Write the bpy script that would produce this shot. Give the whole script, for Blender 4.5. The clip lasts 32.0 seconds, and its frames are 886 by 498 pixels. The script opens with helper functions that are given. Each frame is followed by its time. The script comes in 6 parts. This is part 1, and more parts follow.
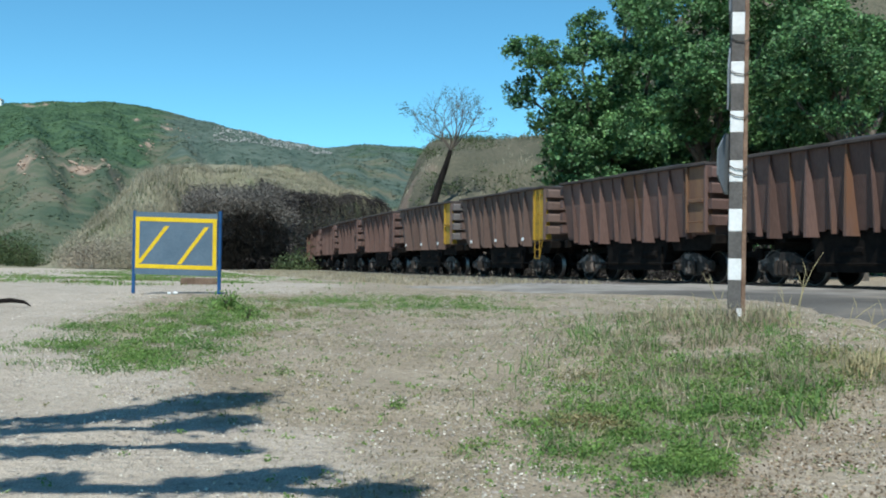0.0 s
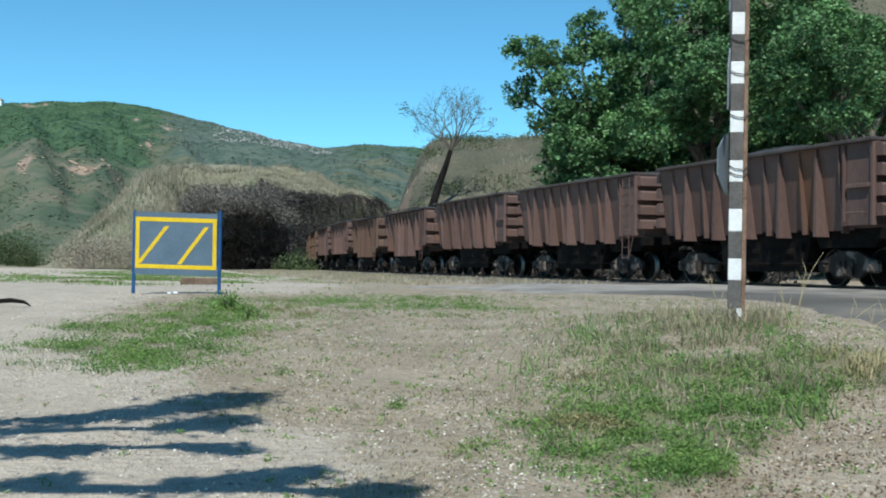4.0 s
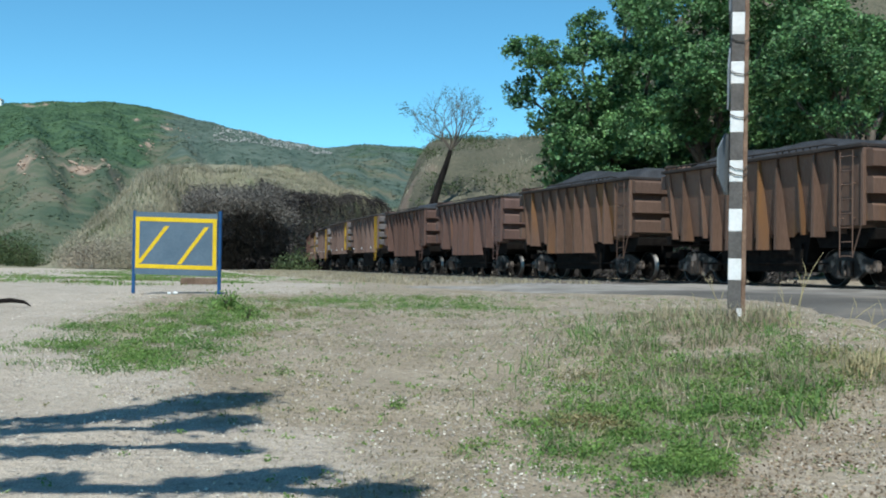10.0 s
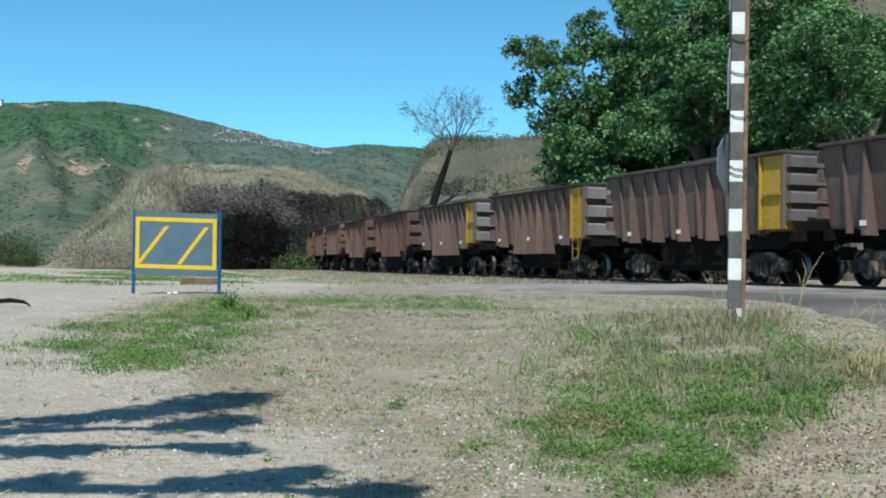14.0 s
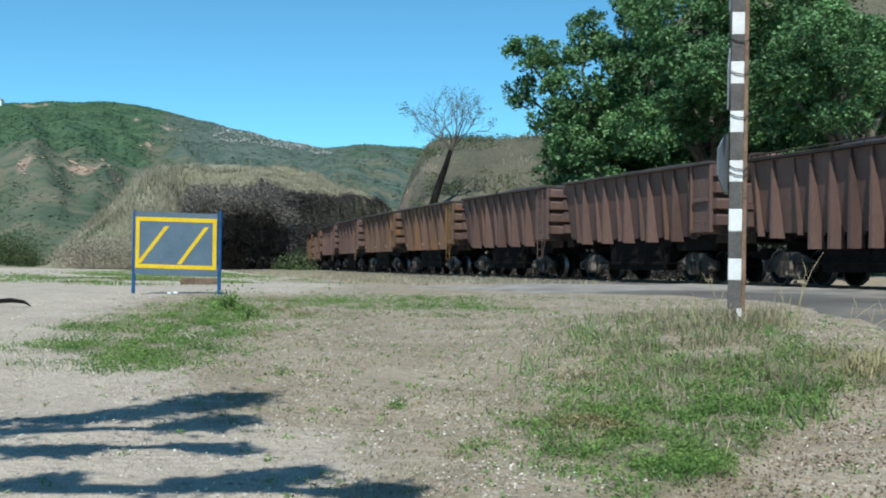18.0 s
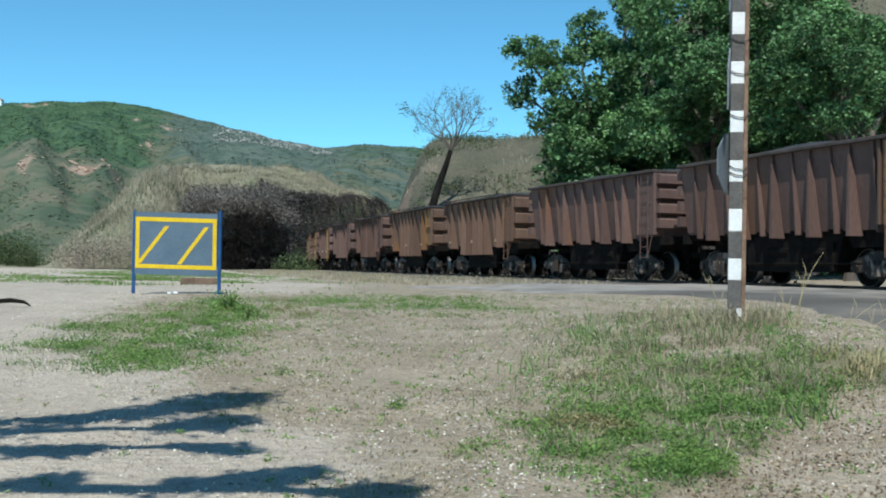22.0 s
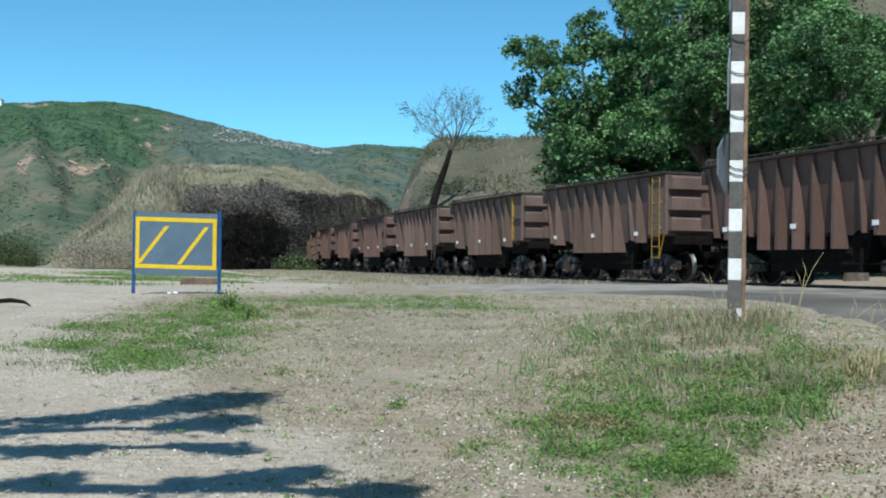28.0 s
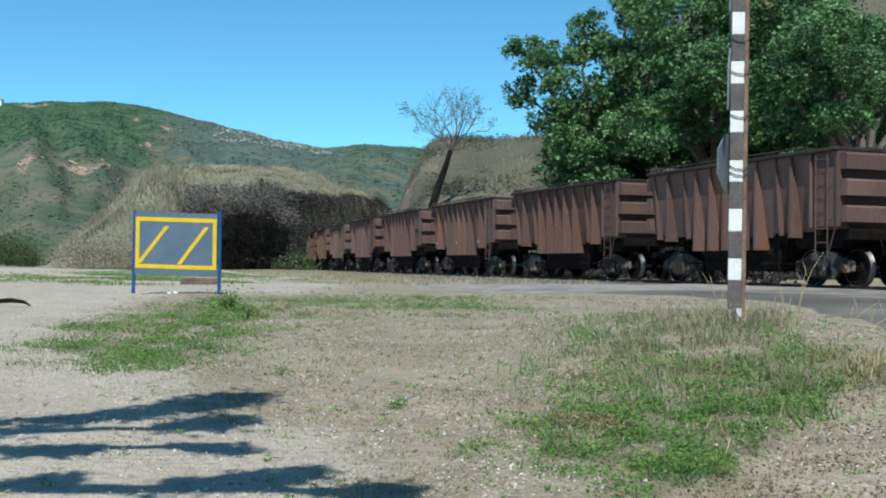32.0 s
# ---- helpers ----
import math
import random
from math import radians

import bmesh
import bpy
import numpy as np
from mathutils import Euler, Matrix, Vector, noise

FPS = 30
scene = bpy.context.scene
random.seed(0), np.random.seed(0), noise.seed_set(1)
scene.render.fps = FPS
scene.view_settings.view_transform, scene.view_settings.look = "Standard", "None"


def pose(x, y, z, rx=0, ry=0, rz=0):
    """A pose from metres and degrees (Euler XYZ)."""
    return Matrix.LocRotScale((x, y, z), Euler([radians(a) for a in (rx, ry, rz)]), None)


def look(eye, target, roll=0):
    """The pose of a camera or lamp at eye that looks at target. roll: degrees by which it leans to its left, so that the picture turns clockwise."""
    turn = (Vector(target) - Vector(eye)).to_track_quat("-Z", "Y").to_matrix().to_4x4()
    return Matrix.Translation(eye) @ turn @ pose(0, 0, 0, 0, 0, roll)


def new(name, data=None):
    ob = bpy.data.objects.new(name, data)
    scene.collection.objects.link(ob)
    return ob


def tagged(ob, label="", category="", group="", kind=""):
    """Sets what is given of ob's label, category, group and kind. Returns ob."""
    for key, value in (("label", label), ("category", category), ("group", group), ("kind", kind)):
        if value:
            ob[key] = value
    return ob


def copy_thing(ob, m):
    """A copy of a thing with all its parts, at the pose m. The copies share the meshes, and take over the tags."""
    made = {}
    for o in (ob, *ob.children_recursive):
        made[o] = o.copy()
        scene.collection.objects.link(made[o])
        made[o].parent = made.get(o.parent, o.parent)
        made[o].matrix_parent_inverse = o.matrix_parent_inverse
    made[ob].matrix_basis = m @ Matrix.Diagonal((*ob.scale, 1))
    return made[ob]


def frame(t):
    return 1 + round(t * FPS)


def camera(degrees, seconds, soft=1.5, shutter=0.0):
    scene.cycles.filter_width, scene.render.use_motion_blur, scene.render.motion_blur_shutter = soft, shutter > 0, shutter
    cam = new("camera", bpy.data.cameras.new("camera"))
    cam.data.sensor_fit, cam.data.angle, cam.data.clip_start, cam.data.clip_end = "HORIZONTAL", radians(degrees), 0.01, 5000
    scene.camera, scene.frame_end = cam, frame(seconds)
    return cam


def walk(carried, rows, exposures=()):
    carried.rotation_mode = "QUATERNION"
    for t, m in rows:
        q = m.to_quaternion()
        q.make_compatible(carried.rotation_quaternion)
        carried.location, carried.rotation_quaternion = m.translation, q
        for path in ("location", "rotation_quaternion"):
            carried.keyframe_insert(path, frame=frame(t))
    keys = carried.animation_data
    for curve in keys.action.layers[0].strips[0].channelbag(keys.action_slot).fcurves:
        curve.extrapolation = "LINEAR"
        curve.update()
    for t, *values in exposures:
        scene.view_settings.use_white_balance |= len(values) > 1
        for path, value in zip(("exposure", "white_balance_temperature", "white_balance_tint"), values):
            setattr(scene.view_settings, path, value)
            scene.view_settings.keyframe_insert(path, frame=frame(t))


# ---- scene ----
EYE_Z = 1.2
RAIL_Z = 0.80            # top of rail
cam = camera(44.84, 32.0, soft=2.0)
STILL = look((0, 0, EYE_Z), (0, 100, EYE_Z + 100 * math.tan(radians(0.90))), roll=0.59)
walk(cam, [(0.0, STILL), (32.0, STILL)], exposures=[(0.0, 0.18, 6120, 4), (32.0, 0.18, 6120, 4)])

# ---- light ----
SUN_WAY = Vector((-0.07, -0.572, 0.815)).normalized()      # towards the sun
world = bpy.data.worlds.new("sky")
scene.world = world
world.use_nodes = True
wn = world.node_tree.nodes
sky = wn.new("ShaderNodeTexSky")
sky.sky_type = "NISHITA"
sky.sun_disc = False
sky.sun_elevation = math.asin(SUN_WAY.z)
sky.sun_rotation = math.atan2(SUN_WAY.x, SUN_WAY.y)
sky.altitude = 2500
sky.air_density, sky.dust_density, sky.ozone_density = 1.0, 0.0, 2.5
wn["Background"].inputs["Strength"].default_value = 0.134
clear = wn.new("ShaderNodeMix")          # a very clear, deep blue sky
clear.data_type, clear.blend_type = "RGBA", "MULTIPLY"
clear.inputs[0].default_value, clear.inputs[7].default_value = 1.0, (0.60, 1.03, 1.03, 1.0)
world.node_tree.links.new(sky.outputs[0], clear.inputs[6])
world.node_tree.links.new(clear.outputs[2], wn["Background"].inputs["Color"])
sun = new("sun", bpy.data.lights.new("sun", "SUN"))
sun.data.energy, sun.data.angle, sun.data.color = 4.6, radians(0.53), (1.0, 0.95, 0.87)
sun.matrix_world = look((0, 0, 60), Vector((0, 0, 60)) - SUN_WAY)


# ---- materials ----
def rgb(c):
    return (*c, 1.0)


def material(name, c1, c2, scale=4.0, fine=60.0, rough=0.85, metal=0.0, bump=0.3, c3=None, c3_at=0.62, vary=0.0,
             streak=False, translucent=0.0, island=0.0, bump_size=0.02, shine=0.3):
    """Two colours mixed by coarse and fine noise at real-world size, a third in patches, bump from the fine noise."""
    m = bpy.data.materials.new(name)
    m.use_nodes = True
    n, l = m.node_tree.nodes, m.node_tree.links
    b = n["Principled BSDF"]
    b.inputs["Roughness"].default_value, b.inputs["Metallic"].default_value = rough, metal
    b.inputs["Specular IOR Level"].default_value = shine
    geo = n.new("ShaderNodeTexCoord")
    vec = geo.outputs["Object"]
    if streak:
        mp = n.new("ShaderNodeMapping")
        mp.inputs["Scale"].default_value = (1, 1, 0.16)
        l.new(vec, mp.inputs["Vector"])
        vec = mp.outputs["Vector"]
    info = n.new("ShaderNodeObjectInfo")
    shift = n.new("ShaderNodeVectorMath")
    shift.operation = "ADD"
    comb = n.new("ShaderNodeCombineXYZ")
    mul = n.new("ShaderNodeMath")
    mul.operation, mul.inputs[1].default_value = "MULTIPLY", 37.0 if vary else 0.0
    l.new(info.outputs["Random"], mul.inputs[0])
    l.new(mul.outputs[0], comb.inputs[0])
    l.new(mul.outputs[0], comb.inputs[1])
    l.new(vec, shift.inputs[0])
    l.new(comb.outputs[0], shift.inputs[1])
    vec = shift.outputs[0]
    coarse, small = n.new("ShaderNodeTexNoise"), n.new("ShaderNodeTexNoise")
    coarse.inputs["Scale"].default_value, coarse.inputs["Detail"].default_value = scale, 5.0
    small.inputs["Scale"].default_value, small.inputs["Detail"].default_value = fine, 3.0
    for t in (coarse, small):
        l.new(vec, t.inputs["Vector"])
    mixf = n.new("ShaderNodeMix")
    mixf.inputs[0].default_value = 0.4
    l.new(coarse.outputs["Fac"], mixf.inputs[2])
    l.new(small.outputs["Fac"], mixf.inputs[3])
    ramp = n.new("ShaderNodeValToRGB")
    e = ramp.color_ramp.elements
    e[0].position, e[0].color, e[1].position, e[1].color = 0.36, rgb(c1), 0.64, rgb(c2)
    l.new(mixf.outputs[0], ramp.inputs[0])
    col = ramp.outputs["Color"]
    if c3:
        patch = n.new("ShaderNodeTexNoise")
        patch.inputs["Scale"].default_value, patch.inputs["Detail"].default_value = scale * 0.55, 6.0
        l.new(vec, patch.inputs["Vector"])
        r2 = n.new("ShaderNodeValToRGB")
        r2.color_ramp.elements[0].position, r2.color_ramp.elements[1].position = c3_at, c3_at + 0.08
        l.new(patch.outputs["Fac"], r2.inputs[0])
        mx = n.new("ShaderNodeMix")
        mx.data_type = "RGBA"
        l.new(r2.outputs["Color"], mx.inputs[0])
        l.new(col, mx.inputs[6])
        mx.inputs[7].default_value = rgb(c3)
        col = mx.outputs[2]
    if vary or island:
        hsv = n.new("ShaderNodeHueSaturation")
        mr = n.new("ShaderNodeMapRange")
        amount = vary or island
        mr.inputs["To Min"].default_value, mr.inputs["To Max"].default_value = 1 - amount, 1 + amount
        if island:
            g2 = n.new("ShaderNodeNewGeometry")
            l.new(g2.outputs["Random Per Island"], mr.inputs["Value"])
        else:
            l.new(info.outputs["Random"], mr.inputs["Value"])
        l.new(mr.outputs[0], hsv.inputs["Value"])
        l.new(col, hsv.inputs["Color"])
        col = hsv.outputs["Color"]
    l.new(col, b.inputs["Base Color"])
    if bump:
        bp = n.new("ShaderNodeBump")
        bp.inputs["Strength"].default_value, bp.inputs["Distance"].default_value = bump, bump_size
        l.new(small.outputs["Fac"], bp.inputs["Height"])
        l.new(bp.outputs[0], b.inputs["Normal"])
    if translucent:
        out = n["Material Output"]
        tr, ms = n.new("ShaderNodeBsdfTranslucent"), n.new("ShaderNodeMixShader")
        ms.inputs[0].default_value = translucent
        l.new(col, tr.inputs["Color"])
        l.new(b.outputs[0], ms.inputs[1])
        l.new(tr.outputs[0], ms.inputs[2])
        l.new(ms.outputs[0], out.inputs["Surface"])
    return m


RUST = [material("rusty_brown_paint", (0.092, 0.056, 0.047), (0.158, 0.097, 0.082), 0.9, 30, 0.75, vary=0.13, streak=True,
                 c3=(0.159, 0.080, 0.047), c3_at=0.6, bump=0.25),
        material("rusty_grey_paint", (0.101, 0.066, 0.055), (0.164, 0.113, 0.095), 0.9, 30, 0.75, vary=0.13, streak=True,
                 c3=(0.131, 0.080, 0.056), c3_at=0.64, bump=0.25),
        material("rusty_orange_paint", (0.097, 0.058, 0.041), (0.164, 0.101, 0.074), 0.9, 30, 0.75, vary=0.14, streak=True,
                 c3=(0.197, 0.097, 0.039), c3_at=0.6, bump=0.25),
        material("rusty_umber_paint", (0.084, 0.049, 0.039), (0.140, 0.082, 0.067), 0.9, 30, 0.75, vary=0.13, streak=True,
                 c3=(0.140, 0.071, 0.043), c3_at=0.6, bump=0.25)]
RUSTBAY = material("scuffed_orange_brown_paint", (0.13, 0.07, 0.045), (0.2, 0.11, 0.06), 1.5, 25, 0.7, vary=0.06, streak=True,
                   c3=(0.1, 0.065, 0.05), c3_at=0.58, bump=0.2)
YELLOW = material("worn_yellow_paint", (0.3, 0.175, 0.02), (0.46, 0.285, 0.03), 1.2, 25, 0.6, vary=0.06, streak=True,
                  c3=(0.2, 0.11, 0.04), c3_at=0.62, bump=0.15)
ORANGE = material("worn_orange_paint", (0.17, 0.09, 0.036), (0.25, 0.135, 0.05), 1.2, 25, 0.65, vary=0.06, streak=True,
                  c3=(0.15, 0.08, 0.05), c3_at=0.57, bump=0.15)
PALE = material("pale_grey_paint", (0.15, 0.135, 0.13), (0.23, 0.21, 0.205), 1.5, 25, 0.6, streak=True, vary=0.05,
                c3=(0.16, 0.13, 0.11), c3_at=0.62, bump=0.15)
GREYEND = material("grey_brown_paint", (0.105, 0.093, 0.09), (0.16, 0.143, 0.138), 1.5, 25, 0.65, streak=True, vary=0.08, bump=0.2)
WHITE = material("white_reflective_sheet", (0.7, 0.7, 0.69), (0.85, 0.85, 0.84), 6, 40, 0.4, bump=0.05)
DULL = material("dusty_reflective_sheet", (0.3, 0.2, 0.13), (0.4, 0.29, 0.2), 6, 40, 0.5, bump=0.05)
ORE = material("iron_ore_fines", (0.02, 0.021, 0.024), (0.05, 0.052, 0.058), 2.0, 40, 0.8, bump=0.8, bump_size=0.03)
DUSTED = material("ore_dusted_steel", (0.022, 0.019, 0.018), (0.055, 0.046, 0.042), 1.5, 30, 0.85, shine=0.15, vary=0.1, bump=0.3)
RIMGREY = material("dusty_grey_rim_steel", (0.045, 0.038, 0.036), (0.095, 0.08, 0.074), 1.5, 30, 0.85, shine=0.15, vary=0.1, bump=0.3)
# oily steel taken near black: shade under the wagon bodies is in the colour
SHADEBLACK = material("oily_steel_with_shade_tone", (0.006, 0.005, 0.005), (0.017, 0.014, 0.012), 5, 40, 0.85, bump=0.4, shine=0.06)
CAST = material("dusty_cast_steel", (0.02, 0.016, 0.014), (0.05, 0.04, 0.034), 6, 40, 0.7, shine=0.2, bump=0.4, vary=0.1,
                c3=(0.2, 0.16, 0.135), c3_at=0.54)
TREAD = material("polished_wheel_steel", (0.1, 0.095, 0.09), (0.26, 0.245, 0.23), 3, 60, 0.5, metal=1.0, bump=0.05)
RAILSIDE = material("rusty_rail_steel", (0.05, 0.032, 0.024), (0.1, 0.065, 0.05), 6, 50, 0.7, bump=0.3)
SLEEPER = material("dusty_timber", (0.1, 0.075, 0.06), (0.2, 0.16, 0.13), 5, 40, 0.9, vary=0.15)
BALLAST = material("grey_ballast_stone", (0.055, 0.046, 0.04), (0.2, 0.175, 0.155), 18, 9, 0.9, bump=1.0, bump_size=0.06)
BLUE = material("blue_painted_steel", (0.012, 0.06, 0.17), (0.03, 0.1, 0.25), 4, 40, 0.5, bump=0.1)
SLATE = material("faded_blue_grey_board", (0.08, 0.125, 0.175), (0.115, 0.165, 0.22), 2, 30, 0.7, bump=0.1)
SIGNYELLOW = material("yellow_board_paint", (0.62, 0.42, 0.01), (0.75, 0.52, 0.02), 5, 40, 0.6, bump=0.1)
BANDWHITE = material("white_band_paint", (0.68, 0.69, 0.7), (0.82, 0.83, 0.84), 5, 40, 0.6, bump=0.2)
BANDBLACK = material("weathered_black_band_paint", (0.08, 0.074, 0.071), (0.14, 0.131, 0.127), 5, 40, 0.7, bump=0.2)
POSTRUST = material("rusty_post_edge", (0.14, 0.085, 0.058), (0.28, 0.185, 0.13), 7, 50, 0.8, bump=0.4)
PLATEBACK = material("dull_plate_back", (0.12, 0.14, 0.16), (0.18, 0.2, 0.22), 4, 40, 0.6, bump=0.1)
WIRE = material("dark_wire", (0.03, 0.03, 0.03), (0.06, 0.055, 0.05), 10, 60, 0.6)
LEAF = material("glossy_green_leaf", (0.02, 0.064, 0.026), (0.165, 0.3, 0.108), 0.6, 9, 0.5, shine=0.3, translucent=0.12, bump=0, island=0.55)
LEAFDRY = material("thin_olive_leaf", (0.05, 0.075, 0.03), (0.1, 0.13, 0.05), 0.6, 9, 0.6, translucent=0.2, bump=0, island=0.3)
BARK = material("grey_brown_bark", (0.06, 0.05, 0.042), (0.15, 0.125, 0.1), 5, 30, 0.9, bump=0.7, streak=True)
DARKBARK = material("dark_bark", (0.008, 0.007, 0.007), (0.024, 0.02, 0.018), 5, 30, 0.9, shine=0.05, bump=0.6, streak=True)
BARKPALE = material("grey_twig_bark", (0.075, 0.07, 0.068), (0.15, 0.138, 0.13), 5, 30, 0.9, bump=0.4)
GREEN = material("green_grass_blade", (0.09, 0.18, 0.05), (0.21, 0.33, 0.115), 1.2, 12, 0.6, c3=(0.25, 0.22, 0.12), c3_at=0.6, translucent=0.3, bump=0, island=0.35)
WEED = material("green_weed_leaf", (0.09, 0.18, 0.042), (0.225, 0.34, 0.09), 1.6, 12, 0.6, c3=(0.24, 0.205, 0.1), c3_at=0.56, translucent=0.25, bump=0, island=0.35)
STRAW = material("dry_straw_blade", (0.26, 0.225, 0.15), (0.45, 0.4, 0.28), 1.2, 12, 0.75, translucent=0.25, bump=0, island=0.3)
MOUNDSTRAW = material("weathered_dry_grass", (0.21, 0.193, 0.135), (0.45, 0.41, 0.305), 0.35, 6, 0.85, translucent=0.2, bump=0, island=0.35)
STALK = material("tall_straw_stalk", (0.28, 0.24, 0.13), (0.4, 0.345, 0.2), 3, 20, 0.7, bump=0, island=0.2)
FLAKE = material("bleached_leaf_litter", (0.36, 0.32, 0.26), (0.68, 0.65, 0.59), 9, 40, 0.8, bump=0, island=0.45)
BROWNLEAF = material("brown_leaf_litter", (0.16, 0.115, 0.08), (0.36, 0.28, 0.2), 9, 40, 0.85, bump=0, island=0.45)
STONE = material("pale_stone", (0.25, 0.22, 0.2), (0.42, 0.38, 0.34), 9, 50, 0.9, bump=0.5, island=0.3)
ROCK = material("reddish_bare_rock", (0.25, 0.17, 0.12), (0.42, 0.32, 0.25), 0.12, 1.5, 0.9, bump=0.5, bump_size=0.6)
PALEROCK = material("grey_bare_rock", (0.27, 0.26, 0.25), (0.44, 0.42, 0.4), 0.12, 1.5, 0.9, bump=0.5, bump_size=0.6)
DRYTWIG = material("pale_dry_twigs", (0.22, 0.19, 0.145), (0.44, 0.39, 0.3), 0.5, 6, 0.9, translucent=0.1, bump=0, island=0.35)
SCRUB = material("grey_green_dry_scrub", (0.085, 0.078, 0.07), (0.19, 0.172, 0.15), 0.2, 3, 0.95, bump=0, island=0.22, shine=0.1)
# darker SCRUB: the shade of the hollow and undergrowth is put into its colour
SHADESCRUB = material("shade_toned_tangled_scrub", (0.032, 0.029, 0.029), (0.085, 0.077, 0.072), 0.2, 3, 0.95, bump=0, island=0.3, shine=0.1)
MOUNDSOIL = material("dry_grass_slope", (0.15, 0.142, 0.09), (0.28, 0.26, 0.185), 0.25, 5, 0.95, bump=0.6, bump_size=0.1,
                     c3=(0.13, 0.145, 0.08), c3_at=0.56)
# near-black: the shade inside the hollow is put into this earth and root colour
SHADEFACE = material("root_tangle_with_shade", (0.01, 0.01, 0.009), (0.028, 0.026, 0.022), 0.8, 5, 0.95, bump=0.8, bump_size=0.15)
BANK = material("scorched_grass_bank", (0.055, 0.057, 0.038), (0.14, 0.125, 0.088), 0.16, 3.5, 0.95, bump=0.5, bump_size=0.2,
                c3=(0.19, 0.145, 0.11), c3_at=0.56)
LOG = material("weathered_brown_wood", (0.1, 0.065, 0.045), (0.2, 0.14, 0.1), 5, 40, 0.9)
LITTER = material("white_litter", (0.75, 0.75, 0.75), (0.85, 0.85, 0.85), 20, 60, 0.6)
HOUSEWALL = material("whitewashed_wall", (0.7, 0.69, 0.66), (0.8, 0.79, 0.77), 0.5, 6, 0.9)
ROOFTILE = material("clay_roof_tile", (0.3, 0.12, 0.07), (0.4, 0.18, 0.1), 0.5, 6, 0.9)


def ground_material():
    """Sand, dry turf, green turf and grey gravel, by the cover that grows there."""
    m = bpy.data.materials.new("worn_ground")
    m.use_nodes = True
    n, l = m.node_tree.nodes, m.node_tree.links
    b = n["Principled BSDF"]
    b.inputs["Roughness"].default_value = 0.95
    tc = n.new("ShaderNodeTexCoord")

    def noise_node(scale, detail=5.0):
        t = n.new("ShaderNodeTexNoise")
        t.inputs["Scale"].default_value, t.inputs["Detail"].default_value = scale, detail
        l.new(tc.outputs["Object"], t.inputs["Vector"])
        return t.outputs["Fac"]

    def ramp(fac, c1, c2, p1=0.35, p2=0.65):
        r = n.new("ShaderNodeValToRGB")
        e = r.color_ramp.elements
        e[0].position, e[0].color, e[1].position, e[1].color = p1, rgb(c1), p2, rgb(c2)
        l.new(fac, r.inputs[0])
        return r.outputs["Color"]

    def mix(fac, a, c):
        x = n.new("ShaderNodeMix")
        x.data_type = "RGBA"
        l.new(fac, x.inputs[0])
        l.new(a, x.inputs[6])
        l.new(c, x.inputs[7])
        return x.outputs[2]

    def edge(mask, width=0.25, scale=3.0):
        """The mask with a ragged edge."""
        a = n.new("ShaderNodeMath")
        a.operation = "ADD"
        s = n.new("ShaderNodeMapRange")
        s.inputs["To Min"].default_value, s.inputs["To Max"].default_value = -width * 1.6, width * 1.6
        l.new(noise_node(scale, 8.0), s.inputs["Value"])
        l.new(mask, a.inputs[0])
        l.new(s.outputs[0], a.inputs[1])
        r = n.new("ShaderNodeMapRange")
        r.interpolation_type = "SMOOTHSTEP"
        r.inputs["From Min"].default_value, r.inputs["From Max"].default_value = 0.3, 0.7
        l.new(a.outputs[0], r.inputs["Value"])
        return r.outputs[0]

    at = n.new("ShaderNodeAttribute")
    at.attribute_name = "cover"
    sep = n.new("ShaderNodeSeparateColor")
    l.new(at.outputs["Color"], sep.inputs[0])
    f1, f2, f3 = noise_node(1.4), noise_node(14.0), noise_node(90.0, 2.0)
    mid = n.new("ShaderNodeMix")
    mid.inputs[0].default_value = 0.5
    l.new(f1, mid.inputs[2])
    l.new(f2, mid.inputs[3])
    turf = ramp(mid.outputs[0], (0.215, 0.172, 0.12), (0.41, 0.345, 0.26), 0.32, 0.68)
    sand = ramp(mid.outputs[0], (0.35, 0.298, 0.24), (0.53, 0.46, 0.38), 0.32, 0.68)
    green = ramp(mid.outputs[0], (0.13, 0.135, 0.07), (0.29, 0.255, 0.165))
    gravel = ramp(f2, (0.17, 0.155, 0.14), (0.34, 0.32, 0.3))
    col = mix(edge(sep.outputs[1]), turf, sand)
    col = mix(edge(sep.outputs[2], 0.15), col, gravel)
    col = mix(edge(sep.outputs[0], 0.3, 4.0), col, green)
    speck = n.new("ShaderNodeMix")
    speck.data_type, speck.blend_type = "RGBA", "OVERLAY"
    speck.inputs[0].default_value = 0.55
    l.new(col, speck.inputs[6])
    l.new(ramp(f3, (0.25, 0.25, 0.25), (0.75, 0.75, 0.75)), speck.inputs[7])
    l.new(speck.outputs[2], b.inputs["Base Color"])
    bp, bp2 = n.new("ShaderNodeBump"), n.new("ShaderNodeBump")
    bp.inputs["Strength"].default_value, bp.inputs["Distance"].default_value = 0.8, 0.02
    bp2.inputs["Strength"].default_value, bp2.inputs["Distance"].default_value = 0.6, 0.1
    l.new(f3, bp.inputs["Height"])
    l.new(f2, bp2.inputs["Height"])
    l.new(bp2.outputs[0], bp.inputs["Normal"])
    l.new(bp.outputs[0], b.inputs["Normal"])
    return m


GROUND = ground_material()


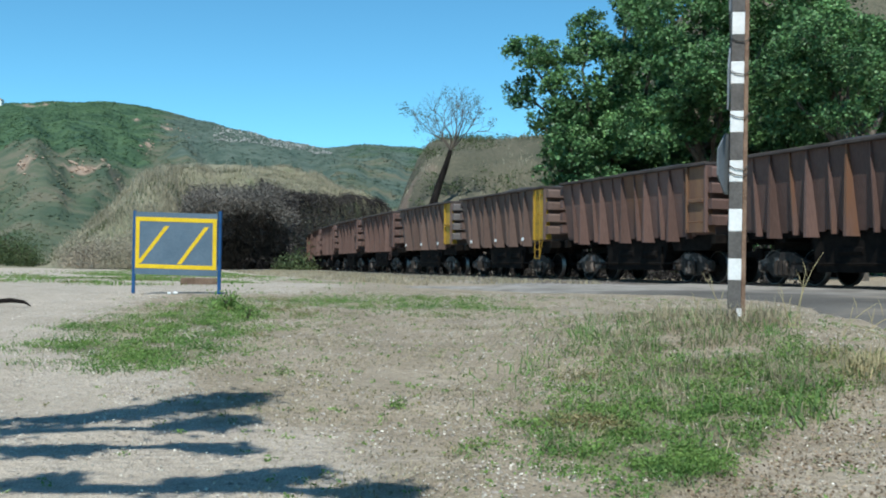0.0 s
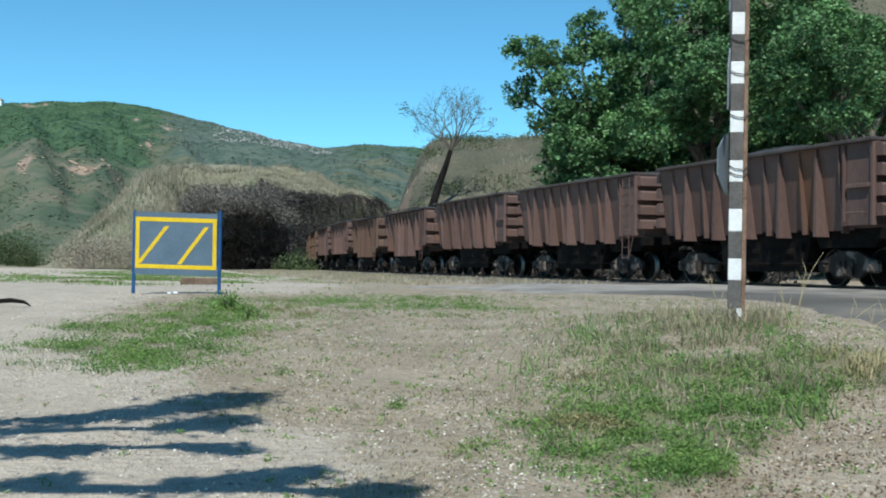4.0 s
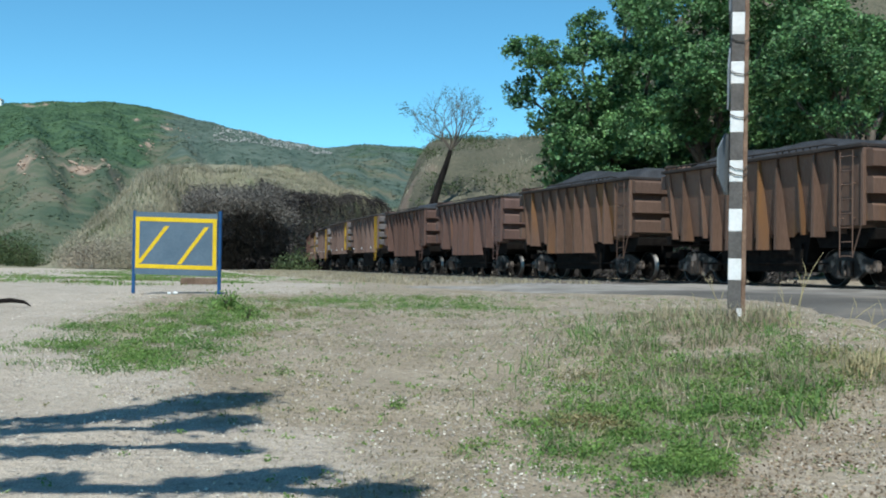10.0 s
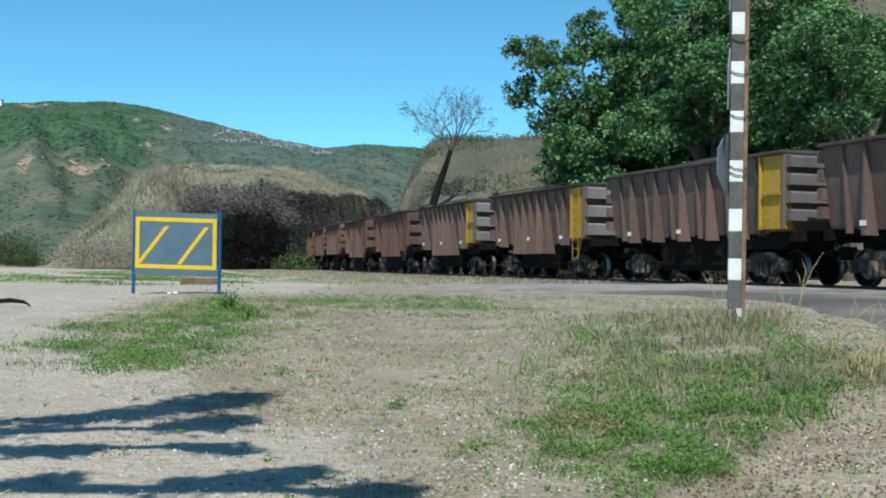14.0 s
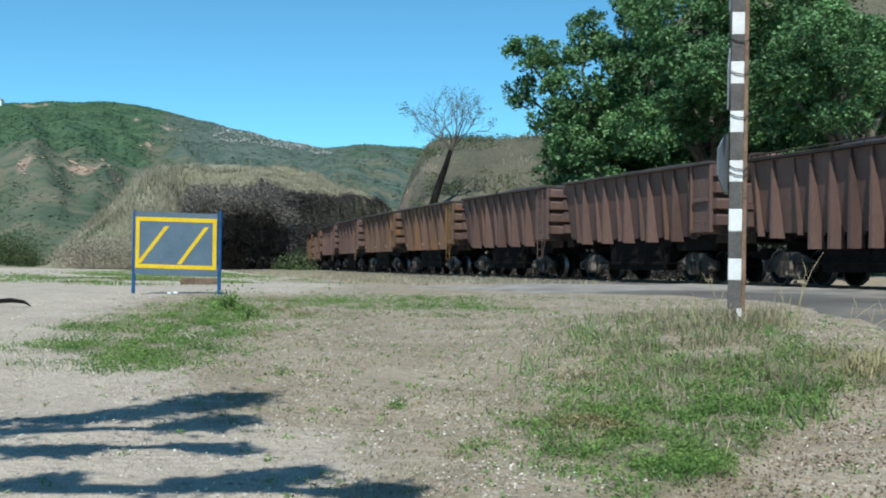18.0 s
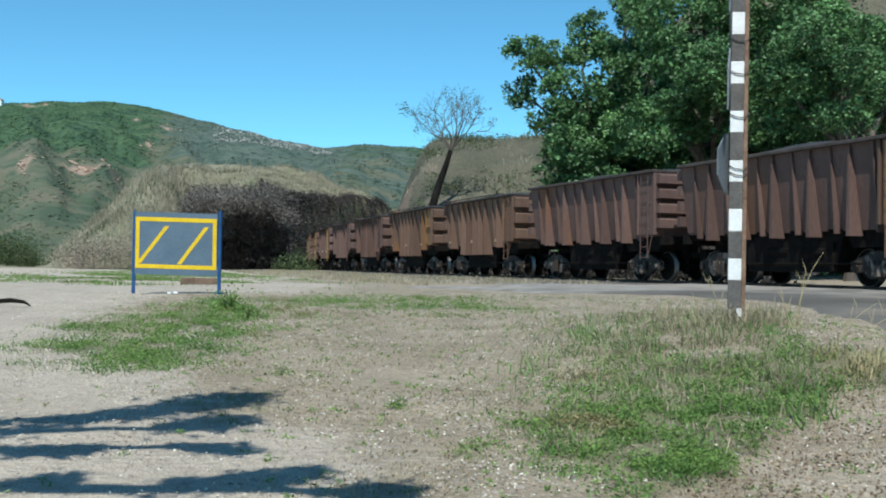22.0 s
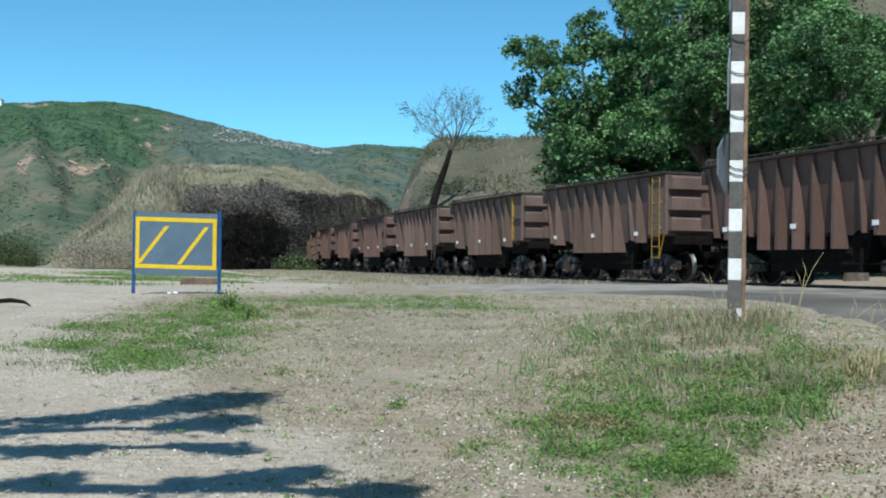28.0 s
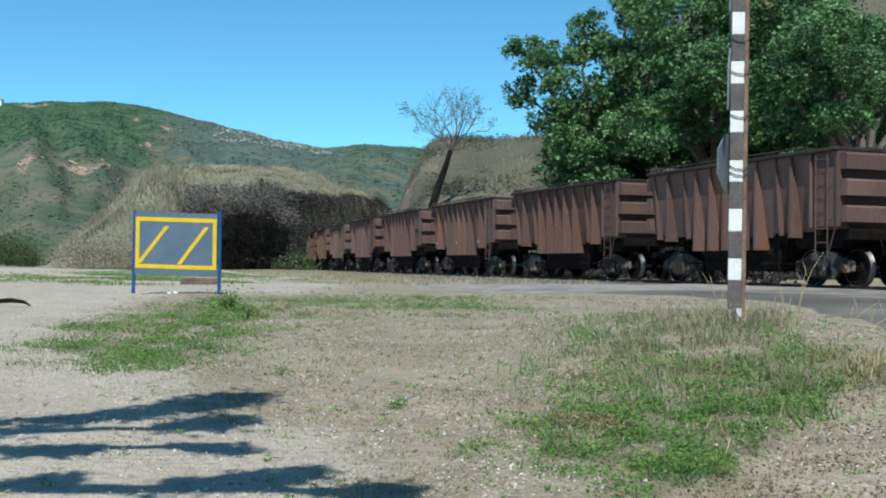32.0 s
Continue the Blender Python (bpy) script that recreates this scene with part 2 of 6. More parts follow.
def road_material():
    """Worn asphalt near by, more and more under pale dust farther along the road."""
    m = material("worn_dusty_asphalt", (0.085, 0.08, 0.074), (0.15, 0.141, 0.13), 0.5, 30, 0.9, bump=0.5, c3=(0.22, 0.195, 0.165), c3_at=0.6, shine=0.05)
    n, l = m.node_tree.nodes, m.node_tree.links
    b = n["Principled BSDF"]
    worn = b.inputs["Base Color"].links[0].from_socket
    tc, sep = n.new("ShaderNodeTexCoord"), n.new("ShaderNodeSeparateXYZ")
    l.new(tc.outputs["Object"], sep.inputs[0])
    big, fine = n.new("ShaderNodeTexNoise"), n.new("ShaderNodeTexNoise")
    big.inputs["Scale"].default_value, big.inputs["Detail"].default_value = 0.35, 6.0
    fine.inputs["Scale"].default_value, fine.inputs["Detail"].default_value = 1.8, 5.0
    for t in (big, fine):
        l.new(tc.outputs["Object"], t.inputs["Vector"])
    far = n.new("ShaderNodeMath")
    far.operation, far.inputs[1].default_value = "MULTIPLY_ADD", 14.0
    l.new(big.outputs["Fac"], far.inputs[0])
    l.new(sep.outputs["Y"], far.inputs[2])
    dust = n.new("ShaderNodeMapRange")
    dust.interpolation_type = "SMOOTHSTEP"
    dust.inputs["From Min"].default_value, dust.inputs["From Max"].default_value = 27.0, 34.0
    l.new(far.outputs[0], dust.inputs["Value"])
    pale = n.new("ShaderNodeValToRGB")
    e = pale.color_ramp.elements
    e[0].position, e[0].color, e[1].position, e[1].color = 0.38, rgb((0.21, 0.192, 0.17)), 0.62, rgb((0.33, 0.31, 0.285))
    l.new(fine.outputs["Fac"], pale.inputs[0])
    mx = n.new("ShaderNodeMix")
    mx.data_type = "RGBA"
    l.new(dust.outputs[0], mx.inputs[0])
    l.new(worn, mx.inputs[6])
    l.new(pale.outputs["Color"], mx.inputs[7])
    l.new(mx.outputs[2], b.inputs["Base Color"])
    return m


ROAD = road_material()


def hill_material(name, shade, rough_bump, island):
    """Woods, haze-cooled grey-green scrub and dry slopes in wide soft patches; bare reddish earth where the cover says
    so.
    """
    m = bpy.data.materials.new(name)
    m.use_nodes = True
    n, l = m.node_tree.nodes, m.node_tree.links
    b = n["Principled BSDF"]
    b.inputs["Roughness"].default_value, b.inputs["Specular IOR Level"].default_value = 0.95, 0.1
    tc = n.new("ShaderNodeTexCoord")

    def noise_node(scale, detail):
        t = n.new("ShaderNodeTexNoise")
        t.inputs["Scale"].default_value, t.inputs["Detail"].default_value = scale, detail
        l.new(tc.outputs["Object"], t.inputs["Vector"])
        return t.outputs["Fac"]

    def band(fac, stops):
        r = n.new("ShaderNodeValToRGB")
        e = r.color_ramp.elements
        while len(e) < len(stops):
            e.new(0.5)
        for k, (at, c) in enumerate(stops):
            e[k].position, e[k].color = at, rgb([q * shade for q in c])
        l.new(fac, r.inputs[0])
        return r.outputs["Color"]

    def blend(fac, a, c):
        x = n.new("ShaderNodeMix")
        x.data_type = "RGBA"
        l.new(fac, x.inputs[0])
        l.new(a, x.inputs[6])
        l.new(c, x.inputs[7])
        return x.outputs[2]

    def clip(fac, lo, hi):
        r = n.new("ShaderNodeMapRange")
        r.interpolation_type = "SMOOTHSTEP"
        r.inputs["From Min"].default_value, r.inputs["From Max"].default_value = lo, hi
        l.new(fac, r.inputs["Value"])
        return r.outputs[0]

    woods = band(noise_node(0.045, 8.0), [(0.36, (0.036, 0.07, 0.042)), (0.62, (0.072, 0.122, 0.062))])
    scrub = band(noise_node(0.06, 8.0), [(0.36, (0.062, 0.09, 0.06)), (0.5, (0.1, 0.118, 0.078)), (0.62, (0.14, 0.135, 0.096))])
    # distance haze is put into this cooler grey-green
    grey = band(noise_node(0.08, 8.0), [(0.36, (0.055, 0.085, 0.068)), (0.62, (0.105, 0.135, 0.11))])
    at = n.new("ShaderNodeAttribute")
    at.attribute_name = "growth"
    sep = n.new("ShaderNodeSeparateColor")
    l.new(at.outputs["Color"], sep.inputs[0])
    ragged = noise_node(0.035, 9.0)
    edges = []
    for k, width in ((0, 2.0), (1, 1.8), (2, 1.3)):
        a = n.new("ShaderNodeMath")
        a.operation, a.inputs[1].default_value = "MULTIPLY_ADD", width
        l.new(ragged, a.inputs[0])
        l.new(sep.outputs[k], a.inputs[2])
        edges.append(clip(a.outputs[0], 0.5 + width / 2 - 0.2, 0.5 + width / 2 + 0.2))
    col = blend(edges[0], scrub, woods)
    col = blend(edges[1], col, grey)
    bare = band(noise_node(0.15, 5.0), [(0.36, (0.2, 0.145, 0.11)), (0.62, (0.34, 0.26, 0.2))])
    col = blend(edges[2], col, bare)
    if island:
        hsv, mr, geo = n.new("ShaderNodeHueSaturation"), n.new("ShaderNodeMapRange"), n.new("ShaderNodeNewGeometry")
        mr.inputs["To Min"].default_value, mr.inputs["To Max"].default_value = 1 - island, 1 + island
        l.new(geo.outputs["Random Per Island"], mr.inputs["Value"])
        l.new(mr.outputs[0], hsv.inputs["Value"])
        l.new(col, hsv.inputs["Color"])
        col = hsv.outputs["Color"]
    l.new(col, b.inputs["Base Color"])
    if rough_bump:
        bp = n.new("ShaderNodeBump")
        bp.inputs["Strength"].default_value, bp.inputs["Distance"].default_value = rough_bump, 2.0
        l.new(noise_node(0.25, 4.0), bp.inputs["Height"])
        l.new(bp.outputs[0], b.inputs["Normal"])
    return m


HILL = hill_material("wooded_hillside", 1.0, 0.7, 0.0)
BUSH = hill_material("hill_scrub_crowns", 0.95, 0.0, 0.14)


# ---- mesh helpers ----
def mesh_of(name, bm):
    me = bpy.data.meshes.new(name)
    bm.to_mesh(me)
    bm.free()
    return me


def part(name, bm, mat, parent, label="", m=None):
    """Links a bmesh, or a mesh made before, as one object under a thing or a part."""
    me = bm if isinstance(bm, bpy.types.Mesh) else mesh_of(name, bm)
    if mat and not me.materials:
        me.materials.append(mat)
    ob = new(name, me)
    ob.parent = parent
    if m is not None:
        ob.matrix_basis = m
    return tagged(ob, label)


def thing(name, m, label, category, group="", kind=""):
    ob = new(name)
    ob.empty_display_size = 0.2
    ob.matrix_basis = m
    return tagged(ob, label, category, group, kind)


def solid(name, bm, mat, label, category, group="", kind="", m=None):
    me = bm if isinstance(bm, bpy.types.Mesh) else mesh_of(name, bm)
    if not me.materials:
        me.materials.append(mat)
    ob = new(name, me)
    if m is not None:
        ob.matrix_basis = m
    return tagged(ob, label, category, group, kind)


def box(bm, x0, x1, y0, y1, z0, z1, bevel=0.0):
    vs = [bm.verts.new((x, y, z)) for x in (x0, x1) for y in (y0, y1) for z in (z0, z1)]
    fs = [bm.faces.new([vs[i] for i in q]) for q in ((0, 1, 3, 2), (4, 6, 7, 5), (0, 4, 5, 1), (2, 3, 7, 6), (0, 2, 6, 4), (1, 5, 7, 3))]
    if bevel:
        es = list({e for f in fs for e in f.edges})
        bmesh.ops.bevel(bm, geom=es, offset=bevel, segments=1, affect="EDGES")
    return bm


def prism(bm, outline, y0, y1):
    """An outline in x, z extruded from y0 to y1."""
    a = [bm.verts.new((x, y0, z)) for x, z in outline]
    b = [bm.verts.new((x, y1, z)) for x, z in outline]
    k = len(a)
    bm.faces.new(a)
    bm.faces.new(b[::-1])
    for i in range(k):
        bm.faces.new((a[i], b[i], b[(i + 1) % k], a[(i + 1) % k]))
    bmesh.ops.recalc_face_normals(bm, faces=bm.faces)
    return bm


def hull8(bm, bottom, top):
    """A solid between two quads of four points each."""
    vs = [bm.verts.new(p) for p in (*bottom, *top)]
    for q in ((3, 2, 1, 0), (4, 5, 6, 7), (0, 1, 5, 4), (1, 2, 6, 5), (2, 3, 7, 6), (3, 0, 4, 7)):
        bm.faces.new([vs[i] for i in q])
    bmesh.ops.recalc_face_normals(bm, faces=bm.faces)
    return bm


def tube(bm, points, radii, n=6):
    """A tapered tube along points."""
    rings, pts = [], [Vector(p) for p in points]
    for i, p in enumerate(pts):
        way = (pts[min(i + 1, len(pts) - 1)] - pts[max(i - 1, 0)]).normalized()
        side = way.orthogonal().normalized()
        up = way.cross(side)
        r = radii[i] if isinstance(radii, (list, tuple)) else radii
        rings.append([bm.verts.new(p + side * r * math.cos(2 * math.pi * j / n) + up * r * math.sin(2 * math.pi * j / n)) for j in range(n)])
    for a, b in zip(rings, rings[1:]):
        for j in range(n):
            bm.faces.new((a[j], a[(j + 1) % n], b[(j + 1) % n], b[j]))
    bm.faces.new(rings[0][::-1])
    bm.faces.new(rings[-1])
    return bm


def wheel_turned(bm, profile, n=24):
    """A profile of (radius, y) turned about the y axis."""
    rings = [[bm.verts.new((r * math.cos(2 * math.pi * j / n), y, r * math.sin(2 * math.pi * j / n))) for j in range(n)] for r, y in profile]
    k = len(rings)
    for i in range(k):
        a, b = rings[i], rings[(i + 1) % k]
        for j in range(n):
            bm.faces.new((a[j], a[(j + 1) % n], b[(j + 1) % n], b[j]))
    bmesh.ops.recalc_face_normals(bm, faces=bm.faces)
    return bm


def raw_mesh(name, verts, faces):
    me = bpy.data.meshes.new(name)
    me.from_pydata(verts, [], faces)
    return me


# ---- track line: straight near by, a wide curve far off; s grows towards the camera ----
FACE = 1.45              # from the track's middle to the wagons' outer face
LINE_X, LINE_Y, HEAD, BEND = 4.618, 37.437, radians(-69.544), 0.002853


def heading(s):
    return HEAD + (BEND * s if s < 0 else 0.0)


def face_point(s):
    """The outer face line of the train on the camera's side."""
    if s >= 0:
        return LINE_X + math.cos(HEAD) * s, LINE_Y + math.sin(HEAD) * s
    a = heading(s)
    return LINE_X + (math.sin(a) - math.sin(HEAD)) / BEND, LINE_Y - (math.cos(a) - math.cos(HEAD)) / BEND


def track_point(s, off=0.0):
    """A point beside the track's middle; off is positive on the far side."""
    x, y = face_point(s)
    a = heading(s)
    return x - math.sin(a) * (FACE + off), y + math.cos(a) * (FACE + off)


def track_offset(x, y):
    """Signed distance from the track's middle line, negative on the camera's side, and the place along it."""
    cx, cy = LINE_X - math.sin(HEAD) / BEND, LINE_Y + math.cos(HEAD) / BEND
    s = (x - LINE_X) * math.cos(HEAD) + (y - LINE_Y) * math.sin(HEAD)
    if s >= 0:
        return -(x - LINE_X) * math.sin(HEAD) + (y - LINE_Y) * math.cos(HEAD) - FACE, s
    r = math.hypot(x - cx, y - cy)
    a = math.atan2(y - cy, x - cx) + math.pi / 2
    return 1 / BEND - r - FACE, ((a - 2 * math.pi if a > 1.0 else a) - HEAD) / BEND


def along(table, v):
    """Straight-line interpolation in a table of (v, value)."""
    if v <= table[0][0]:
        return table[0][1]
    for (a, p), (b, q) in zip(table, table[1:]):
        if v <= b:
            return p + (q - p) * (v - a) / (b - a)
    return table[-1][1]


def smooth(a, b, v):
    t = min(1.0, max(0.0, (v - a) / (b - a)))
    return t * t * (3 - 2 * t)


def wobble(x, y, size, seed=0.0):
    return noise.noise(Vector((x / size, y / size, seed)))


def ground_z(x, y):
    near = 0.0375 * max(-6.0, min(y, 18.0))
    z = near
    z += 0.30 * math.exp(-((x - 3.0) / 1.9) ** 2 - ((y - 10.6) / 2.6) ** 2)
    z += 0.12 * math.exp(-((x - 4.2) / 1.6) ** 2 - ((y - 7.0) / 2.2) ** 2)
    off, s = track_offset(x, y)
    a = abs(off)
    bed = 0.60 + 0.08 * smooth(9.5, 5.0, a)
    z += (bed - z) * smooth(14.0, 7.0, a) * smooth(11.0, 17.0, y + 0.25 * x)
    if off > 0:
        z += 0.03 * min(40.0, max(0.0, off - 3.0))
    z -= 0.06 * bare_corner(x, y)
    z += 0.035 * wobble(x, y, 1.3) * smooth(40, 15, y) + 0.012 * wobble(x, y, 0.3, 3.0) * smooth(25, 12, y)
    return z


# ---- ground ----
def spread(lo, hi, step, reach, grow=1.28):
    """Grid lines, close together from lo to hi and ever wider out to the reach on both sides."""
    line = list(np.arange(lo, hi + step / 2, step))
    d, p = step, line[-1]
    while p < reach[1]:
        d *= grow
        p += d
        line.append(p)
    d, p = step, line[0]
    while p > reach[0]:
        d *= grow
        p -= d
        line.insert(0, p)
    return line


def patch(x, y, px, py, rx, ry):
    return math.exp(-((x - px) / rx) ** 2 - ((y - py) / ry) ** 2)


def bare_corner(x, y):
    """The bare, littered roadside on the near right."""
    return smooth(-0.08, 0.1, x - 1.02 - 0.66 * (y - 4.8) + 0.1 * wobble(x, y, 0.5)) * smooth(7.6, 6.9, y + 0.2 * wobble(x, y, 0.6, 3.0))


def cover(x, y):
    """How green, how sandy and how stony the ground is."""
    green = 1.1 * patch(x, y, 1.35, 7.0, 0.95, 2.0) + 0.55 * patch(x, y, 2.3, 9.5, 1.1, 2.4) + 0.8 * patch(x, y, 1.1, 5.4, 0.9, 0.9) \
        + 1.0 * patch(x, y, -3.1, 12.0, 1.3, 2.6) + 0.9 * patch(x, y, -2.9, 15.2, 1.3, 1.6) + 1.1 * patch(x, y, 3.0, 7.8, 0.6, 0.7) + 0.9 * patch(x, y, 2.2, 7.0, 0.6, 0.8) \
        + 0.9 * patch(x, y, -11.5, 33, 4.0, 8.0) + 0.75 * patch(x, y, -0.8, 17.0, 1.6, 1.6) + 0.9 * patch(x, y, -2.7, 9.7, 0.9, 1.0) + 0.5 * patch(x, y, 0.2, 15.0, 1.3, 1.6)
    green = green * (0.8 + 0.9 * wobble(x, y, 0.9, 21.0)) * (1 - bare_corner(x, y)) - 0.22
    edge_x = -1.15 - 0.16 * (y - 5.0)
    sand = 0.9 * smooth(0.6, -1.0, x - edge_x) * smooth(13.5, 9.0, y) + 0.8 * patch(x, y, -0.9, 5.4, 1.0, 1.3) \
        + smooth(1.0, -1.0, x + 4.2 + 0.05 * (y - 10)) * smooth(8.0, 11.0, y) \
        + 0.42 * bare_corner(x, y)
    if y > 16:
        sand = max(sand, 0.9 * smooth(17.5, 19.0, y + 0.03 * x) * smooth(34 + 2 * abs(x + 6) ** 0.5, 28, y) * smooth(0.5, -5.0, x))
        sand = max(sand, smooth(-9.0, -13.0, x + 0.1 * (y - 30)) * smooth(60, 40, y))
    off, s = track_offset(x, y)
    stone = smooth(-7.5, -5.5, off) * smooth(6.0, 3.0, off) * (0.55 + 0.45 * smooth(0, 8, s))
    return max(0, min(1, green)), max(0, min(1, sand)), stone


xs, ys = spread(-7.0, 8.0, 0.13, (-4000, 4000)), spread(4.0, 22.0, 0.14, (-600, 4500))
verts = [(x, y, ground_z(x, y)) for y in ys for x in xs]
nx = len(xs)
faces = [(j * nx + i, j * nx + i + 1, (j + 1) * nx + i + 1, (j + 1) * nx + i) for j in range(len(ys) - 1) for i in range(nx - 1)]
ground_mesh = raw_mesh("ground", verts, faces)
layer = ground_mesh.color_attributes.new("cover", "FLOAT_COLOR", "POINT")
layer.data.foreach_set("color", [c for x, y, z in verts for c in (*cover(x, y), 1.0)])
ground_mesh.shade_smooth()
ground = solid("ground", ground_mesh, GROUND, "worn sandy ground with dry turf, green patches and leaf litter", "ground", kind="structure")


BED = [(-2.3, 0.58), (-1.55, 0.70), (-1.2, 0.72), (1.2, 0.72), (1.55, 0.70), (2.4, 0.5)]
ROAD_EDGE = [(5.6, -10.0), (11, -8.8), (13, -7.9), (15, -7.0), (18.5, -7.2), (22, -9.2), (25, -10.4), (35, -11.0)]


def road_strip():
    """The asphalt of the level crossing, up to the rail, with a ragged edge."""
    vs, fs = [], []
    stations = np.arange(5.6, 60.4, 0.8)
    across = (0, 0.04, 0.12, 0.25, 0.38, 0.5, 0.62, 0.74, 0.84, 0.92, 0.97, 1)
    k = len(across)
    for s in stations:
        inner, outer = -0.72, along(ROAD_EDGE, s)
        for j, u in enumerate(across):
            rim = j in (0, k - 1)
            o = outer + (inner - outer) * u
            x, y = track_point(s + 0.5 * wobble(s, o, 0.9, 7.0) * (s < 6), o + 0.18 * wobble(s, o, 2.5, 7.0) * (j == 0))
            z = max(ground_z(x, y), along(BED, o) if o > -2.3 else 0.0)
            vs.append((x, y, z + (-0.015 if rim or s < 5.7 else 0.035) + 0.012 * wobble(x, y, 0.8)))
    fs = [(i * k + j, (i + 1) * k + j, (i + 1) * k + j + 1, i * k + j + 1) for i in range(len(stations) - 1) for j in range(k - 1)]
    me = raw_mesh("road", vs, fs)
    me.shade_smooth()
    solid("road", me, ROAD, "worn grey asphalt of the level crossing, dusty and pale at its edge", "road", kind="structure")


road_strip()

# ---- railway track ----
vs, fs = [], []
stations = np.arange(-330, 160, 0.8)
for s in stations:
    for o, z in BED:
        x, y = track_point(s, o + 0.1 * wobble(s, o, 1.1, 5.0))
        vs.append((x, y, z + 0.03 * wobble(x, y, 0.5, 2.0)))
k = len(BED)
fs = [(i * k + j, (i + 1) * k + j, (i + 1) * k + j + 1, i * k + j + 1) for i in range(len(stations) - 1) for j in range(k - 1)]
solid("track_bed", raw_mesh("track_bed", vs, fs), BALLAST, "dusty grey stone ballast under the railway track", "ballast", kind="structure")
track = thing("railway_track", pose(0, 0, 0), "metre-gauge railway track with rusty rails on timber sleepers", "track", kind="structure")


def rail(off):
    prof = [(-0.06, 0), (-0.06, 0.012), (-0.01, 0.025), (-0.01, 0.105), (-0.034, 0.115), (-0.034, 0.15), (0.034, 0.15), (0.034, 0.115), (0.01, 0.105), (0.01, 0.025), (0.06, 0.012), (0.06, 0)]
    vs, fs = [], []
    st = np.arange(-330, 160, 2.0)
    for s in st:
        for o, z in prof:
            x, y = track_point(s, off + o)
            vs.append((x, y, RAIL_Z - 0.15 + z))
    k = len(prof)
    for i in range(len(st) - 1):
        for j in range(k):
            fs.append((i * k + j, i * k + (j + 1) % k, (i + 1) * k + (j + 1) % k, (i + 1) * k + j))
    part("rail", raw_mesh("rail", vs, fs), RAILSIDE, track, "rusty steel rail with a worn head")


rail(-0.535)
rail(0.535)

# ---- wagons ----
LEN = 10.34              # coupled length
HALF_A, HALF_B = 4.5, 4.2     # half of the body of the two wagon types
TOP_A, TOP_B = 3.41, 3.30     # rim over the rail
HALF, TOP = HALF_A, TOP_A     # of the type being built
PANEL, OUTER = 1.08, 1.45      # side sheets at their foot, outer face of the posts
LEAN = 0.3                   # the side sheets lean out by this much from foot to rim
SILL = 1.46                   # over the rail
WHEEL_R, BOGIE_X = 0.455, 3.1


def side_y(z):
    """How far out the leaning side sheet stands at height z."""
    return PANEL + LEAN * (z - 1.19) / (TOP - 1.19)


def rib_mesh(base_top, base_low, face_top, face_low, low, out_top, out_low, high=None):
    """A pressed side post between the leaning sheet and an upright outer face, wider towards its foot, on the side at -y."""
    bm = bmesh.new()
    hi = TOP - 0.07 if high is None else high

    def quad(base, face, out, z):
        y0 = -side_y(z) + 0.02
        return [(-base, y0, z), (base, y0, z), (face, -out, z), (-face, -out, z)]
    hull8(bm, quad(base_low, face_low, out_low, low), quad(base_top, face_top, out_top, hi))
    return mesh_of("side_post", bm)


RIBS_A = [("s", -8.28), ("b", -7.54), ("s", -6.8), ("b", -6.13), ("s", -5.4), ("b", -4.74), ("s", -4.0), ("b", -3.33), ("s", -2.6), ("b", -1.94), ("s", -1.2)]
RIBS_B = [("s", -8.13), ("b", -7.36), ("s", -6.56), ("d", -5.9), ("d", -5.2), ("d", -4.53), ("d", -3.85), ("d", -3.12), ("s", -2.35), ("b", -1.72), ("s", -0.98)]
FLIP = pose(0, 0, 0, 0, 0, 180)


def side_outline(deep):
    """The side sheet: its lower edge is notched between the big posts."""
    low, up = 1.33, TOP - 0.05
    pts = [(-HALF, up), (-HALF, SILL - 0.02), (-HALF + 0.95, SILL - 0.02), (-HALF + 0.95, low)]
    if deep:
        pts += [(HALF - 6.2, low), (HALF - 6.05, 1.22)]
        for x in (HALF - 5.55, HALF - 4.87, HALF - 4.19, HALF - 3.49):
            pts += [(x - 0.22, 1.22), (x - 0.22, 1.3), (x + 0.22, 1.3), (x + 0.22, 1.22)]
        pts += [(HALF - 2.85, 1.22), (HALF - 2.7, low)]
    else:
        for x in (HALF - 6.95, HALF - 5.55, HALF - 4.15, HALF - 2.75):
            pts += [(x - 0.25, low), (x - 0.25, 1.38), (x + 0.25, 1.38), (x + 0.25, low)]
    pts += [(HALF - 1.0, low), (HALF - 1.0, SILL - 0.02), (HALF, SILL - 0.02), (HALF, up)]
    return pts


def body_mesh(deep):
    bm = bmesh.new()
    t = 0.03
    for s in (-1, 1):
        prism(bm, side_outline(deep), s * PANEL, s * (PANEL - t))
    for s in (-1, 1):
        box(bm, min(s * HALF, s * (HALF - t)), max(s * HALF, s * (HALF - t)), -PANEL + t, PANEL - t, SILL - 0.1, TOP - 0.05)
    box(bm, -HALF + t, HALF - t, -PANEL + t, PANEL - t, SILL - 0.08, SILL - 0.02)
    for v in bm.verts:
        v.co.y += math.copysign(side_y(v.co.z) - PANEL, v.co.y)
    return mesh_of("hopper_body", bm)


